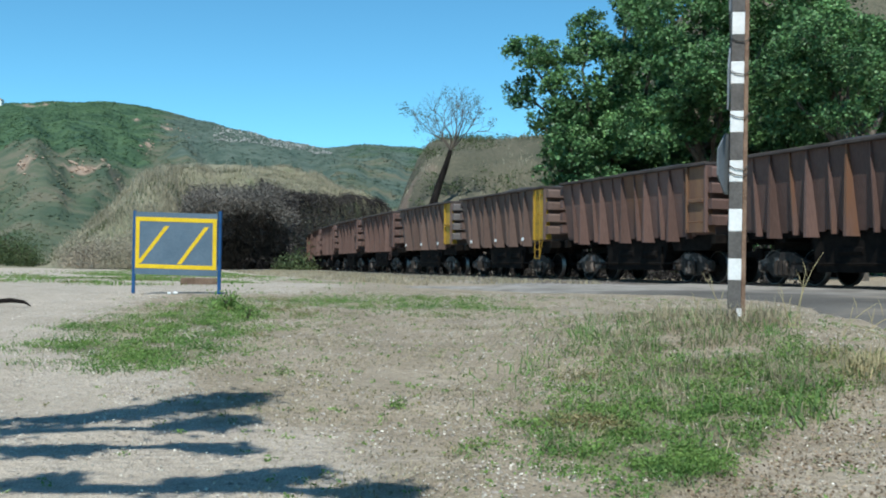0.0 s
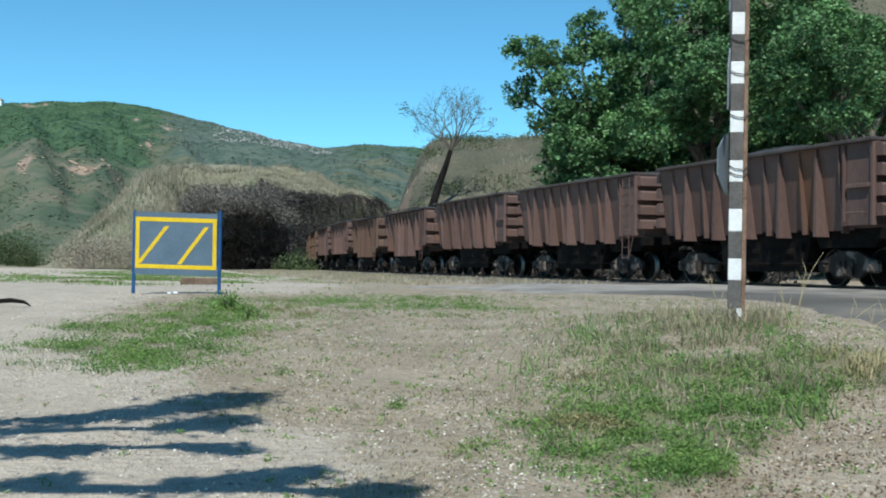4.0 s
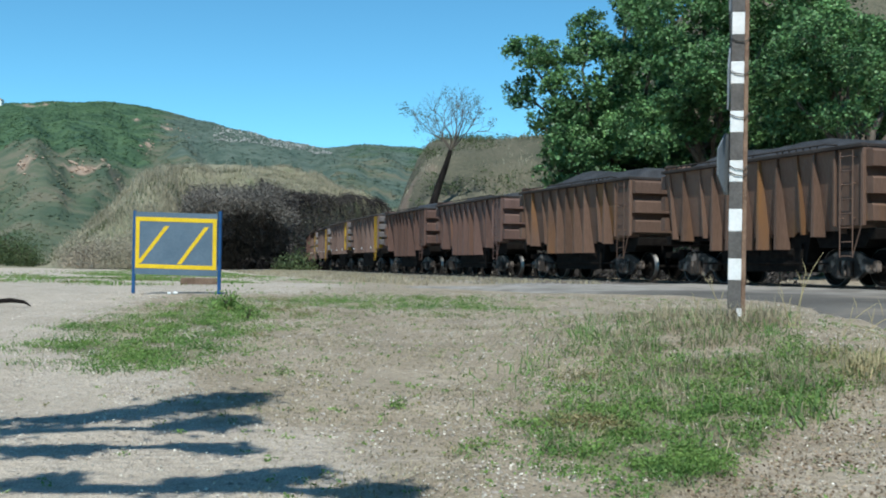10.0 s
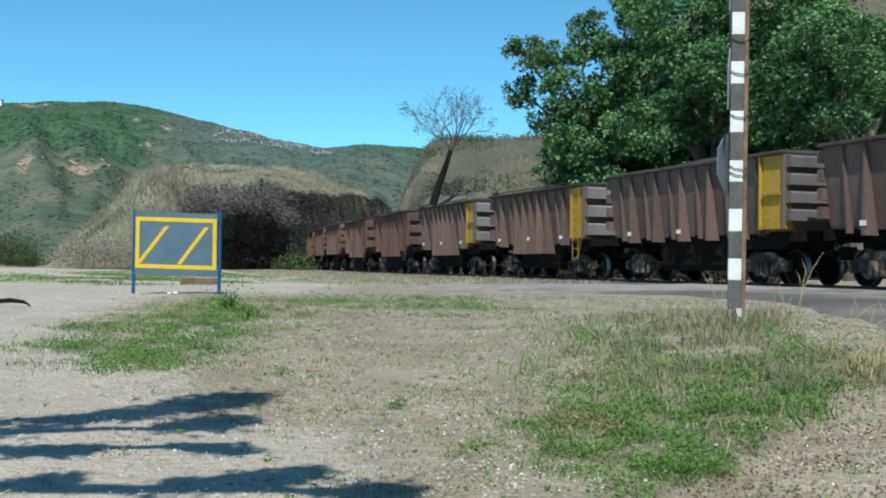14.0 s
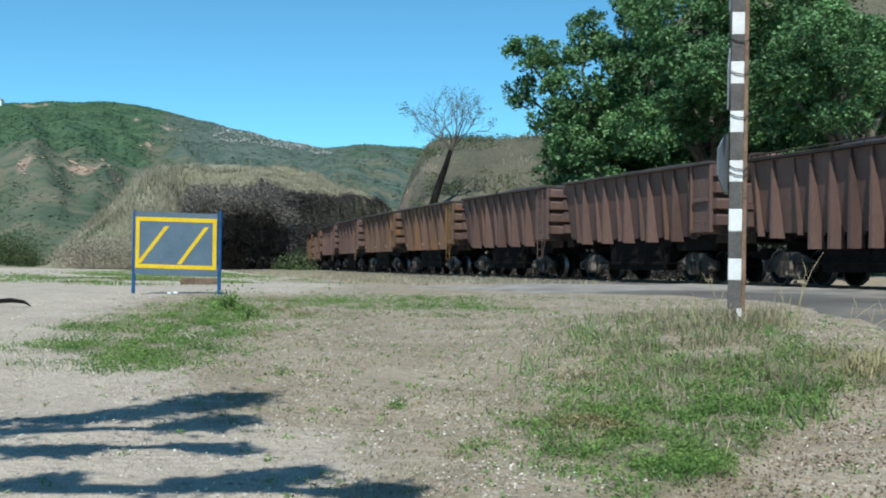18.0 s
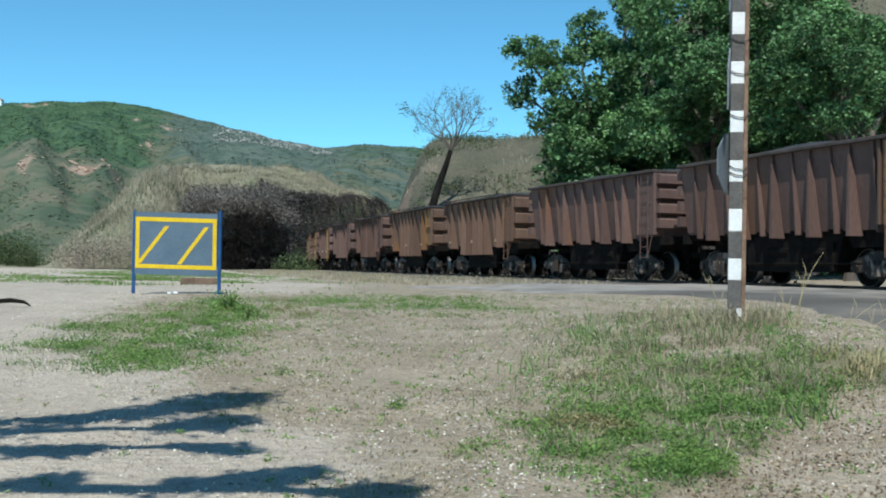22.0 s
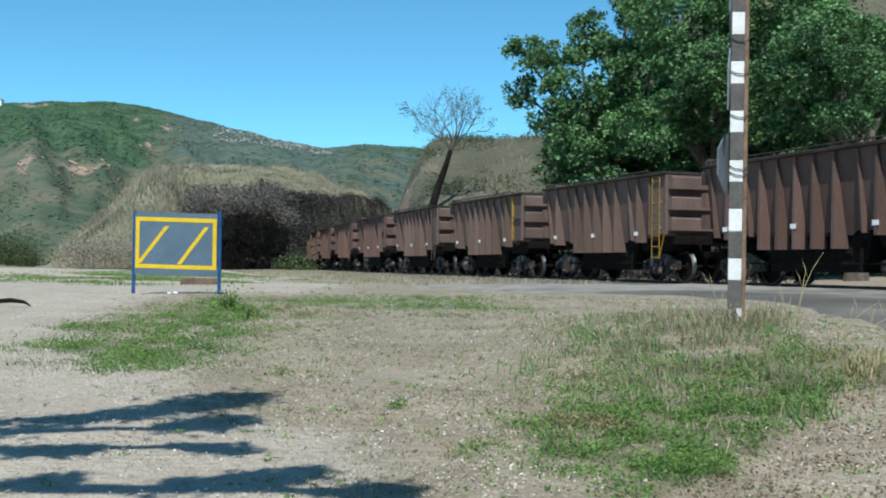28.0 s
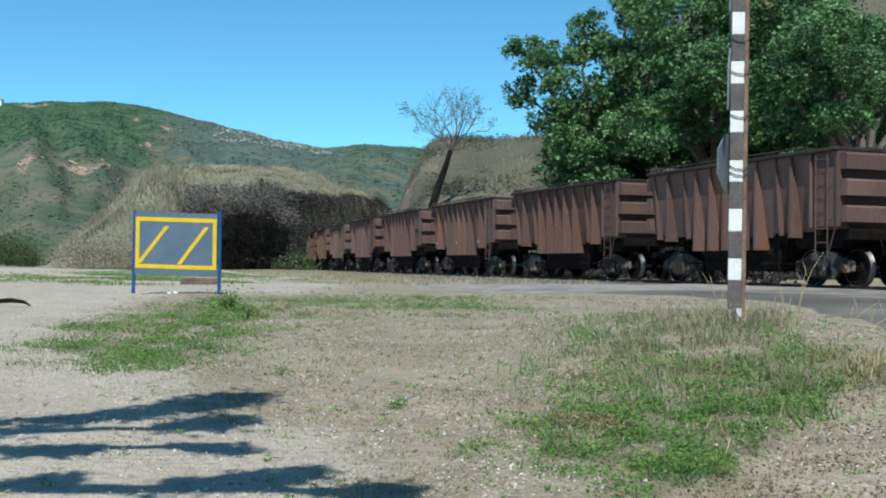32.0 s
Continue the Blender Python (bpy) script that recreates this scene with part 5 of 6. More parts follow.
def bare_tree():
    """The thin tree on the brow of the cutting: a dark leaning trunk, then ever finer pale branches."""
    bx, by, bz = -0.89, 100.0, 7.0
    t = thing("tree", pose(bx, by, bz), "sparse half-bare tree with a leaning dark trunk on the bank", "tree")
    fork = (1.5, 0, 5.0)
    part("trunk", tube(bmesh.new(), [(-0.3, 0, -1.0), (0.05, 0, 0.4), (0.5, 0.1, 1.9), (1.1, 0.0, 3.6), fork], [0.42, 0.36, 0.32, 0.27, 0.2], 8), DARKBARK, t, "dark leaning trunk")
    r = np.random.default_rng(5)
    leaves = []

    def grow(bm, start, way, length, radius, level, share):
        """A crooked branch that divides into two or three finer ones."""
        pts, p, w = [tuple(start)], np.array(start, float), np.array(way, float)
        for i in range(3):
            w = w + r.normal(size=3) * 0.16 + np.array([0, 0, 0.05])
            w /= np.linalg.norm(w)
            p = p + w * length / 3
            pts.append(tuple(p))
        tube(bm, pts, [radius, radius * 0.88, radius * 0.76, radius * 0.62], 5 if level < 2 else 4)
        if level == 5:
            if r.random() < share:
                leaves.append(p + r.normal(size=(7, 3)) * 0.16)
            return
        for i in range(3 if level in (1, 2) or r.random() < 0.4 else 2):
            turn = w + r.normal(size=3) * (0.55, 0.55, 0.42) + np.array([0, 0, 0.12])
            grow(bm, np.array(pts[3 if i < 2 else 2]), turn / np.linalg.norm(turn), length * r.uniform(0.62, 0.82), radius * 0.58, level + 1, share)

    for way, length, share in (((-0.8, 0.1, 0.75), 2.1, 0.42), ((-0.25, -0.3, 1.0), 2.3, 0.1), ((0.25, 0.3, 1.0), 2.3, 0.08), ((0.72, -0.1, 0.8), 2.0, 0.3), ((-0.45, 0.6, 0.85), 2.2, 0.15), ((0.45, -0.5, 0.95), 2.3, 0.12)):
        limb, spray = bmesh.new(), bmesh.new()
        w = np.array(way) / np.linalg.norm(way)
        end = np.array(fork) + w * length
        tube(limb, limb_path(fork, tuple(end), 0.14, 4, int(length * 100 + way[0] * 10)), [0.12, 0.1, 0.08, 0.062], 6)
        part("limb", limb, BARK, t, "grey forking limb")
        for i in range(3):
            turn = w + r.normal(size=3) * 0.35 + np.array([0, 0, 0.1])
            grow(spray, end, turn / np.linalg.norm(turn), length * 0.68, 0.05, 2, share)
        low = np.array(fork) + w * length * 0.55
        turn = w + r.normal(size=3) * 0.6
        grow(spray, low, turn / np.linalg.norm(turn), length * 0.62, 0.042, 2, share)
        tagged(part("twig_spray", spray, BARKPALE, t, "bare thin twigs"), kind="stuff")
    for c in ((-3.0, 0.5, 9.0), (-2.5, 0.4, 8.6), (3.9, 0.3, 9.9), (-1.6, 0.4, 7.0), (3.4, 0.0, 7.8)):
        leaves.append(np.array(c) + r.normal(size=(60, 3)) * np.array([0.32, 0.35, 0.24]))
    tagged(part("crown", raw_mesh("crown", *leaf_quads(np.concatenate(leaves), 0.085, 0.6, 9)), LEAFDRY, t, "few tufts of dull leaves"), kind="stuff")


bare_tree()


def shade_tree():
    """The tree beside the camera whose shade falls on the sandy ground."""
    bx, by = -6.6, 2.2
    bz = ground_z(bx, by)
    t = thing("tree", pose(bx, by, bz), "tree beside the viewpoint casting leafy shade on sandy ground", "tree")
    top = (0.5, 0.3, 3.0)
    part("trunk", tube(bmesh.new(), [(0, 0, -0.2), (0.1, 0, 0.8), (0.25, 0.2, 2.0), top], [0.3, 0.22, 0.2, 0.17], 9), BARK, t, "grey-brown trunk")
    k = (SUN_WAY.x / SUN_WAY.z, SUN_WAY.y / SUN_WAY.z)
    spots = []
    # limbs over the shaded strips: start and end of the strip on the ground, height over it, leaf count
    strips = [(-2.47, 6.04, -1.34, 7.52, 4.6, 1500, 0.1), (-2.6, 6.45, -2.0, 6.72, 4.7, 240, 0.05), (-1.62, 6.28, -1.24, 6.6, 4.9, 700, 0.09), (-2.4, 5.6, -1.85, 5.62, 4.4, 240, 0.06), (-1.8, 6.85, -1.38, 7.42, 4.65, 900, 0.12),
              (-1.46, 5.8, -1.05, 5.72, 4.4, 300, 0.055), (-1.4, 4.76, -0.62, 5.16, 4.8, 950, 0.07), (-2.0, 4.82, -1.75, 5.02, 4.3, 260, 0.06), (-0.46, 4.8, -0.2, 4.82, 4.7, 420, 0.07),
              (-3.6, 5.6, -2.6, 6.2, 4.6, 900, 0.16)]
    for i, (ax, ay, cx, cy, h, n, wide) in enumerate(strips):
        a = (ax + k[0] * h - bx, ay + k[1] * h - by, h + 0.2 - bz)
        c = (cx + k[0] * h - bx, cy + k[1] * h - by, h + 0.2 - bz)
        part("limb", tube(bmesh.new(), [top, tuple((np.array(top) + np.array(a)) / 2 + np.array([0, 0, 0.35])), a, tuple((np.array(a) + np.array(c)) / 2), c], [0.1, 0.07, 0.045, 0.03, 0.012], 6), BARK, t)
        r = np.random.default_rng(70 + i)
        u = r.random((n, 1)) ** 0.55
        spots.append(np.array(a) + (np.array(c) - np.array(a)) * u + r.normal(size=(n, 3)) * wide)
    sprigs = leaf_quads(np.concatenate(spots), 0.05, 0.5, 33)
    spots = []
    # unseen crown masses, added to keep sky light off the shaded ground
    spots.append(shell_points([(-2.5, -4.5, 5.5, 2.6), (1.0, -7.5, 6.5, 2.8), (-5.0, -3.0, 5.0, 2.2), (5.0, -9.0, 6.5, 2.8)], 1.6, 0.2, 6, 71))
    spots.append(shell_points([(-3.5, 3.5, 6.0, 2.6), (-5.0, 0.0, 7.5, 2.8), (-2.5, -2.0, 8.5, 2.6), (-7.0, 5.0, 6.5, 2.8), (-4.5, 8.0, 6.0, 2.4)], 1.6, 0.2, 7, 72))
    spots.append(np.array([-1.5, -0.5, 4.6]) + rng.normal(size=(1500, 3)) * np.array([1.2, 1.2, 0.5]))
    mass = leaf_quads(np.concatenate(spots), 0.1, 0.5, 34)
    first = len(sprigs[0])
    tagged(part("crown", raw_mesh("crown", sprigs[0] + mass[0], sprigs[1] + [[q + first for q in f] for f in mass[1]]), LEAF, t, "loose crown of green leaves, widened out of view to block sky light"), kind="stuff")


shade_tree()
# two unseen trees, added behind the viewpoint only to cut the sky's fill light
leafy_tree((-8.0, -7.0), 4.0, [(-9, -5.5, 6.5, 3.0), (-5.5, -6, 7.5, 3.0), (-8, -9, 9.5, 3.2), (-11.5, -7, 7.0, 2.8), (-3.0, -8, 6.0, 2.6)], 0.3, 0.13, 3.0,
           "unseen green tree added behind the viewpoint to block sky light", 131, "dense trees behind the viewpoint")
leafy_tree((4.5, -8.0), 4.0, [(1.5, -6, 6.8, 2.8), (4.5, -6, 7.5, 3.0), (7.5, -7, 6.5, 3.0), (4.0, -10, 10.0, 3.2), (10.0, -8, 7.0, 2.8)], 0.3, 0.13, 3.0,
           "unseen green tree added behind the viewpoint to block sky light", 147, "dense trees behind the viewpoint")


# ---- banks and hills ----
def sheet(name, xs, ys, height, mat, label, category, keep=None):
    vs = [(x, y, height(x, y)) for y in ys for x in xs]
    n = len(xs)
    fs = [(j * n + i, j * n + i + 1, (j + 1) * n + i + 1, (j + 1) * n + i) for j in range(len(ys) - 1) for i in range(n - 1)]
    me = raw_mesh(name, vs, fs)
    me.shade_smooth()
    return solid(name, me, mat, label, category, kind="structure")


RISE = [(-0.4, 0.0), (-0.365, 0.0), (-0.335, 0.024), (-0.31, 0.048), (-0.285, 0.077), (-0.26, 0.0865), (-0.23, 0.0915), (-0.19, 0.093), (-0.145, 0.089), (-0.118, 0.083), (-0.097, 0.073), (-0.07, 0.063), (-0.05, 0.054), (-0.03, 0.02), (0.0, 0.0)]


def mound_h(x, y):
    """The grassy spur along the outer side of the curve, hollowed out at its foot near the track."""
    off, s = track_offset(x, y)
    crest = y * along(RISE, x / y + 0.008 * wobble(x, y, 5.0, 7.0))
    z = (crest + 0.8) * smooth(-4.6, -7.4, off + 0.5 * wobble(x, y, 4.0))
    k = smooth(-16.0, -9.5, off)
    front = (1 - k) * smooth(80, 98, y + 2.0 * wobble(x, y, 5.0)) + k * smooth(111, 116, y)
    z *= front * smooth(290, 240, y) * (1 - 0.25 * smooth(105, 150, y) * smooth(250, 180, y))
    z *= 1 + 0.08 * wobble(x, y, 7.0, 5.0)
    return -0.3 + z + ground_z(x, y) * 0.9 + 0.3 * wobble(x, y, 2.0, 1.0) * min(1, z)


sheet("mound", list(np.arange(-62, 6, 0.9)), list(np.arange(78, 300, 1.1)), mound_h, MOUNDSOIL, "dry grassy mound beside the railway cutting", "mound")


def mound_places(n, weight, seed, x0=-40, x1=-4, y0=82, y1=270):
    def here(x, y):
        z = mound_h(x, y)
        return weight(x, y, z) if z > 1.2 else 0.0
    x, y = cells(n, x0, x1, y0, y1, here, seed, 110, 110)
    return [(float(a), float(b), mound_h(float(a), float(b)) - 0.03) for a, b in zip(x, y)]


blades("mound_grass", mound_places(42000, lambda x, y, z: (0.4 + 0.9 * wobble(x, y, 2.5, 6.0)) * smooth(-8.0, -10.0, track_offset(x, y)[0]), 91), 0.35, 1.1, 0.022, 1.1, MOUNDSTRAW, "tall dry grass covering the mound", "grass", 92)
blades("mound_tussocks", mound_places(9000, lambda x, y, z: 1.0 if wobble(x, y, 1.1, 16.0) > 0.22 else 0.0, 97), 0.7, 1.7, 0.022, 0.9, MOUNDSTRAW, "tall dry tussocks on the mound", "grass", 98)
mp = mound_places(12000, lambda x, y, z: max(0.0, 0.1 + 1.2 * wobble(x, y, 5.0, 9.0)) * (1 if track_offset(x, y)[0] < -8 else 0.6), 93)
blades("mound_green_grass", mp, 0.25, 0.7, 0.035, 0.9, LEAFDRY, "greener grass on the mound", "grass", 94)


def overhang():
    """Tangled scrub that hangs over the hollow and along the cutting wall."""
    r = np.random.default_rng(17)
    pts = []
    while len(pts) < 9000:
        y = 92.0 + 24 * r.random() ** 1.3
        o = r.uniform(-12.6, -3.4)
        x, yy = track_point(-(y - LINE_Y) * 1.03, o)
        top = 0.092 * yy * (0.8 + 0.2 * smooth(92, 102, yy)) + 0.5 * wobble(x, yy, 2.0)
        low = 6.0 + 1.5 * wobble(x, yy, 1.3, 4.0) - 0.16 * abs(o + 7.3)
        top *= smooth(-2.4, -5.4, o) * 0.35 + 0.65
        top = min(top, 8.3 + 0.8 * wobble(x, yy, 2.2, 8.0) + 0.4 * wobble(x, yy, 0.7, 9.0))
        if top > low:
            pts.append((x, yy, low + (top - low) * r.random() ** 1.25))
    # curtains of creepers that droop from the lip
    drape = []
    for i in range(170):
        o, y = -12.4 + 9.2 * r.random(), 93.0 + 8.0 * r.random() ** 1.4
        x, yy = track_point(-(y - LINE_Y) * 1.03, o)
        ln = r.uniform(0.6, 2.4) + 3.0 * r.random() ** 4
        wide = r.uniform(0.12, 0.32)
        for q in range(int(ln * 9)):
            u = r.random()
            drape.append((x + r.normal() * wide * (1 - 0.6 * u), yy + r.normal() * wide, max(1.0, 6.9 - ln * u + r.normal() * 0.1)))
    n = 0
    wall = []
    while n < 17000:
        s = -74 - 210 * r.random() ** 1.5
        o = -3.5 - 4.6 * r.random() ** 0.8 + 1.6 * wobble(s, 0.0, 5.0, 2.0)
        x, y = track_point(s, o)
        h = mound_h(x, y)
        if h > 0.6 + 0.075 * y + 0.9 * wobble(x, y, 3.0, 4.0):
            continue
        wall.append((x, y, max(0.9, h + r.uniform(-0.4, 0.5))))
        n += 1
    p = np.array(pts)
    p = np.repeat(p, 8, axis=0) + r.normal(size=(len(p) * 8, 3)) * 0.34
    solid("hanging_scrub", raw_mesh("hanging_scrub", *leaf_quads(p, 0.11, 0.9, 18, 3.0)), SCRUB, "grey-brown tangled scrub overhanging the cutting", "scrub", kind="stuff")
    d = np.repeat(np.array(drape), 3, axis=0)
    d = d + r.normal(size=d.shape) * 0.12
    solid("drooping_creepers", raw_mesh("drooping_creepers", *leaf_quads(d, 0.14, 1.4, 28, 2.8)), SHADESCRUB, "dry creepers drooping into the hollow, shade put into their dark colour", "creepers", kind="stuff")
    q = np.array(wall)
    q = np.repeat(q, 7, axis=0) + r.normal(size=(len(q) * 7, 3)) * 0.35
    solid("wall_scrub", raw_mesh("wall_scrub", *leaf_quads(q, 0.19, 0.7, 19, 2.4)), SHADESCRUB, "tangled scrub on the cutting wall, shade put into its dark colour", "scrub", kind="stuff")
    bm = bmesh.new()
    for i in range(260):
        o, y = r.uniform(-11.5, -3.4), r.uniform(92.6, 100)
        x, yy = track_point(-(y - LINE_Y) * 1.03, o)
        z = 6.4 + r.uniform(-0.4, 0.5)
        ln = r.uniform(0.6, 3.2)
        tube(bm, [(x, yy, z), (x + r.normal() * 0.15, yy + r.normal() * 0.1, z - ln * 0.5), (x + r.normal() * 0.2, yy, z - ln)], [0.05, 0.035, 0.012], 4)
    solid("hanging_roots", mesh_of("hanging_roots", bm), SHADEFACE, "dry roots and vines hanging into the hollow, toned near-black like its shade", "roots", kind="stuff")
    # back wall of the hollow; its shade is put into the near-black colour
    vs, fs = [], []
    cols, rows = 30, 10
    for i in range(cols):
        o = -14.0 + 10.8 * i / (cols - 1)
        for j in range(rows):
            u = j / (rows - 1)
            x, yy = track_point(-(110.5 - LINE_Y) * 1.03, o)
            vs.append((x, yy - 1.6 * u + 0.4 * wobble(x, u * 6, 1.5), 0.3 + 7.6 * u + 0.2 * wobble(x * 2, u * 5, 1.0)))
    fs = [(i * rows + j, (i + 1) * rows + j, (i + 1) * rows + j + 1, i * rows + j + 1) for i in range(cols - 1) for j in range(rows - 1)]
    solid("hollow_wall", raw_mesh("hollow_wall", vs, fs), SHADEFACE, "earth wall with roots in the hollow, shade put into its near-black colour", "earth wall", kind="structure")


overhang()


def bank_h(x, y):
    """The cut bank on the inner side of the curve, rising into a hillside on the far right."""
    off, s = track_offset(x, y)
    edge = x + 9.0 + 1.6 * wobble(x, y, 7.0) - 0.02 * (y - 100)
    z = 13.5 * smooth(0.0, 7.5, edge) * smooth(82, 122, y + 2.5 * wobble(x, y, 9.0, 3.0)) + 2.0 * smooth(2, 12, edge) * smooth(95, 130, y)
    z += 1.1 * max(0.0, x - 16) * smooth(60, 125, y)
    z *= smooth(2.0, 9.0, off)
    z += 0.7 * wobble(x, y, 8.0, 4.0) * min(1, z / 3) + 0.25 * wobble(x, y, 2.2, 6.0) * min(1, z)
    return -0.4 + ground_z(x, y) * 0.85 + z


sheet("bank", list(np.arange(-14, 40, 1.1)) + list(np.arange(40, 170, 5.0)), list(np.arange(52, 170, 1.4)) + list(np.arange(170, 420, 12.0)), bank_h, BANK,
      "dry grassy bank with bare earth above the cutting", "bank")


def bank_places(n, seed):
    r = np.random.default_rng(seed)
    out = []
    while len(out) < n:
        x, y = r.uniform(-10, 60), r.uniform(70, 150)
        if r.random() < 0.35 + 0.9 * wobble(x, y, 5.0, 15.0):
            out.append((x, y, bank_h(x, y)))
    return out


blades("bank_grass", bank_places(9000, 95), 0.2, 0.6, 0.03, 0.8, MOUNDSTRAW, "dry grass on the bank", "grass", 96)


r = np.random.default_rng(171)
spots = []
while len(spots) < 420:
    x, y = r.uniform(-9, 24), r.uniform(84, 135)
    if bank_h(x, y) > 2.5 and wobble(x, y, 6.0, 25.0) + r.normal() * 0.12 > 0.12 or (y > 112 and x < 3 and r.random() < 0.3):
        spots.append((x, y, bank_h(x, y)))
p = np.repeat(np.array(spots), 40, axis=0) + r.normal(size=(420 * 40, 3)) * np.array([0.55, 0.55, 0.22]) + np.array([0, 0, 0.2])
solid("bank_scrub", raw_mesh("bank_scrub", *leaf_quads(p, 0.12, 0.6, 172, 2.0)), LEAFDRY, "low olive scrub scattered over the bank", "scrub", kind="stuff")


def lumps(places, low, high, seed, flat=0.8, sides=6):
    """Uneven little crowns, each of two rings and a tip, joined in one mesh."""
    r = np.random.default_rng(seed)
    vs, fs = [], []
    for x, y, z in places:
        s = low * (high / low) ** r.random() * min(1.0, 0.3 + 0.7 * y / 900)
        k = len(vs)
        for ring, (rr, hh) in enumerate(((0.8, 0.0), (1.0, 0.55), (0.55, 1.1))):
            for j in range(sides):
                a = 2 * math.pi * (j + 0.5 * ring) / sides
                q = s * rr * r.uniform(0.65, 1.3)
                vs.append((x + q * math.cos(a), y + q * math.sin(a), z - 0.25 * s + s * flat * hh * r.uniform(0.75, 1.25)))
        vs.append((x, y, z + s * flat * 1.3 * r.uniform(0.8, 1.1)))
        for ring in (0, 1):
            for j in range(sides):
                a, b = k + ring * sides + j, k + ring * sides + (j + 1) % sides
                fs.append((a, b, b + sides, a + sides))
        for j in range(sides):
            fs.append((k + 2 * sides + j, k + 2 * sides + (j + 1) % sides, k + 3 * sides))
    return vs, fs


CREST = [(-0.60, 0.150), (-0.415, 0.1475), (-0.36, 0.1495), (-0.318, 0.1515), (-0.265, 0.143), (-0.213, 0.131), (-0.165, 0.1195), (-0.118, 0.1085), (-0.07, 0.1135), (-0.01, 0.108), (0.06, 0.112), (0.2, 0.12), (0.5, 0.15)]


def hill_h(b, t):
    """Height of the far hillside at bearing b (x over y) and t from foot to crest."""
    crest = along(CREST, b)
    y = 230 + 770 * t
    spur = 0.5 + 0.5 * math.sin(b * 23 + 1.3) + 0.5 * wobble(b * 30, t * 3, 1.0, 3.0)
    rise = t ** (1.0 + 0.35 * spur)
    z = crest * 1000 * rise * (1 if t <= 1 else 1 - 0.5 * (t - 1))
    z += 9 * wobble(b * 60, t * 9, 1.4, 2.0) * min(1, t * 2) * (1.2 - min(1.0, t)) + 3 * wobble(b * 150, t * 20, 1.0, 6.0) * min(1, t * 3) * (1.15 - min(1.0, t))
    return b * y, y, z + 0.6


BARE = [(-0.335, 0.34, 0.03, 0.035, 0.6), (-0.3, 0.3, 0.02, 0.02, 0.4), (-0.276, 0.66, 0.006, 0.05, 0.5), (-0.258, 0.82, 0.012, 0.03, 0.45), (-0.287, 0.86, 0.008, 0.04, 0.4), (-0.392, 0.25, 0.013, 0.04, 0.6),
        (-0.39, 0.95, 0.012, 0.03, 0.6), (-0.372, 0.95, 0.01, 0.02, 0.5), (-0.36, 0.55, 0.02, 0.02, 0.3), (-0.36, 0.42, 0.02, 0.03, 0.35)]


def growth(b, t):
    """How wooded, how hazy grey and how bare the hillside is at a bearing and a height."""
    wood = 0.85 * smooth(-0.24, -0.33, b) * smooth(0.36, 0.5, t + 0.1 * wobble(b * 20, t * 4, 1.0)) + 0.35 * smooth(0.5, 0.9, t) + 0.5 * smooth(-0.11, -0.08, b) * smooth(0.6, 0.9, t) \
        + 0.5 * smooth(-0.36, -0.4, b) * smooth(0.2, 0.05, t)
    grey = 0.75 * smooth(-0.26, -0.2, b) * smooth(-0.08, -0.13, b) * smooth(0.5, 0.7, t) + 0.55 * smooth(-0.3, -0.24, b)
    bare = max(q * math.exp(-((b - pb) / wb) ** 2 - ((t - pt) / wt) ** 2) for pb, pt, wb, wt, q in BARE)
    return min(1, wood + 0.15), min(1, grey), bare


vs, fs, tint = [], [], []
bs, ts = np.arange(-0.75, 0.62, 0.005), np.linspace(0, 1.25, 90)
for t in ts:
    for b in bs:
        vs.append(hill_h(float(b), float(t)))
        tint += [*growth(float(b), float(t)), 1.0]
n = len(bs)
fs = [(j * n + i, j * n + i + 1, (j + 1) * n + i + 1, (j + 1) * n + i) for j in range(len(ts) - 1) for i in range(n - 1)]
hm = raw_mesh("hillside", vs, fs)
hm.color_attributes.new("growth", "FLOAT_COLOR", "POINT").data.foreach_set("color", tint)
hm.shade_smooth()
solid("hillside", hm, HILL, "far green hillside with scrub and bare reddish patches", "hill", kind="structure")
r = np.random.default_rng(200)
places, tint = [], []
while len(places) < 19000:
    b, t = r.uniform(-0.46, 0.1), r.random() ** 0.9
    wood, grey, bare = growth(b, t)
    if (r.random() < 0.25 + 0.4 * wood + 0.7 * wobble(b * 40, t * 8, 1.0, 9.0) or t > 0.985) and bare < 0.25:
        places.append(hill_h(b, t))
        tint += [wood, grey, 0.0, 1.0] * 16
scrub_mesh = raw_mesh("hill_scrub", *lumps(places, 0.5, 2.0, 201, 0.45, 5))
scrub_mesh.color_attributes.new("growth", "FLOAT_COLOR", "POINT").data.foreach_set("color", tint)
scrub_mesh.shade_smooth()
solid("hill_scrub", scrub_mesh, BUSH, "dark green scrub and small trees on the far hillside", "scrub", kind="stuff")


def outcrop(b, t, size, mat, seed, label):
    r = np.random.default_rng(seed)
    x, y, z = hill_h(b, t)
    bm = bmesh.new()
    bmesh.ops.create_icosphere(bm, subdivisions=2, radius=1.0)
    for v in bm.verts:
        k = 1 + 0.35 * noise.noise(v.co * 1.7 + Vector((seed, 0, 0)))
        v.co = Vector((v.co.x * size[0] * k, v.co.y * size[1] * k, v.co.z * size[2] * k))
    solid("rock_outcrop", bm, mat, label, "rock", "rock outcrops on the hillside", m=pose(x, y, z, r.uniform(-8, 8), size[3] if len(size) > 3 else 0, 0))


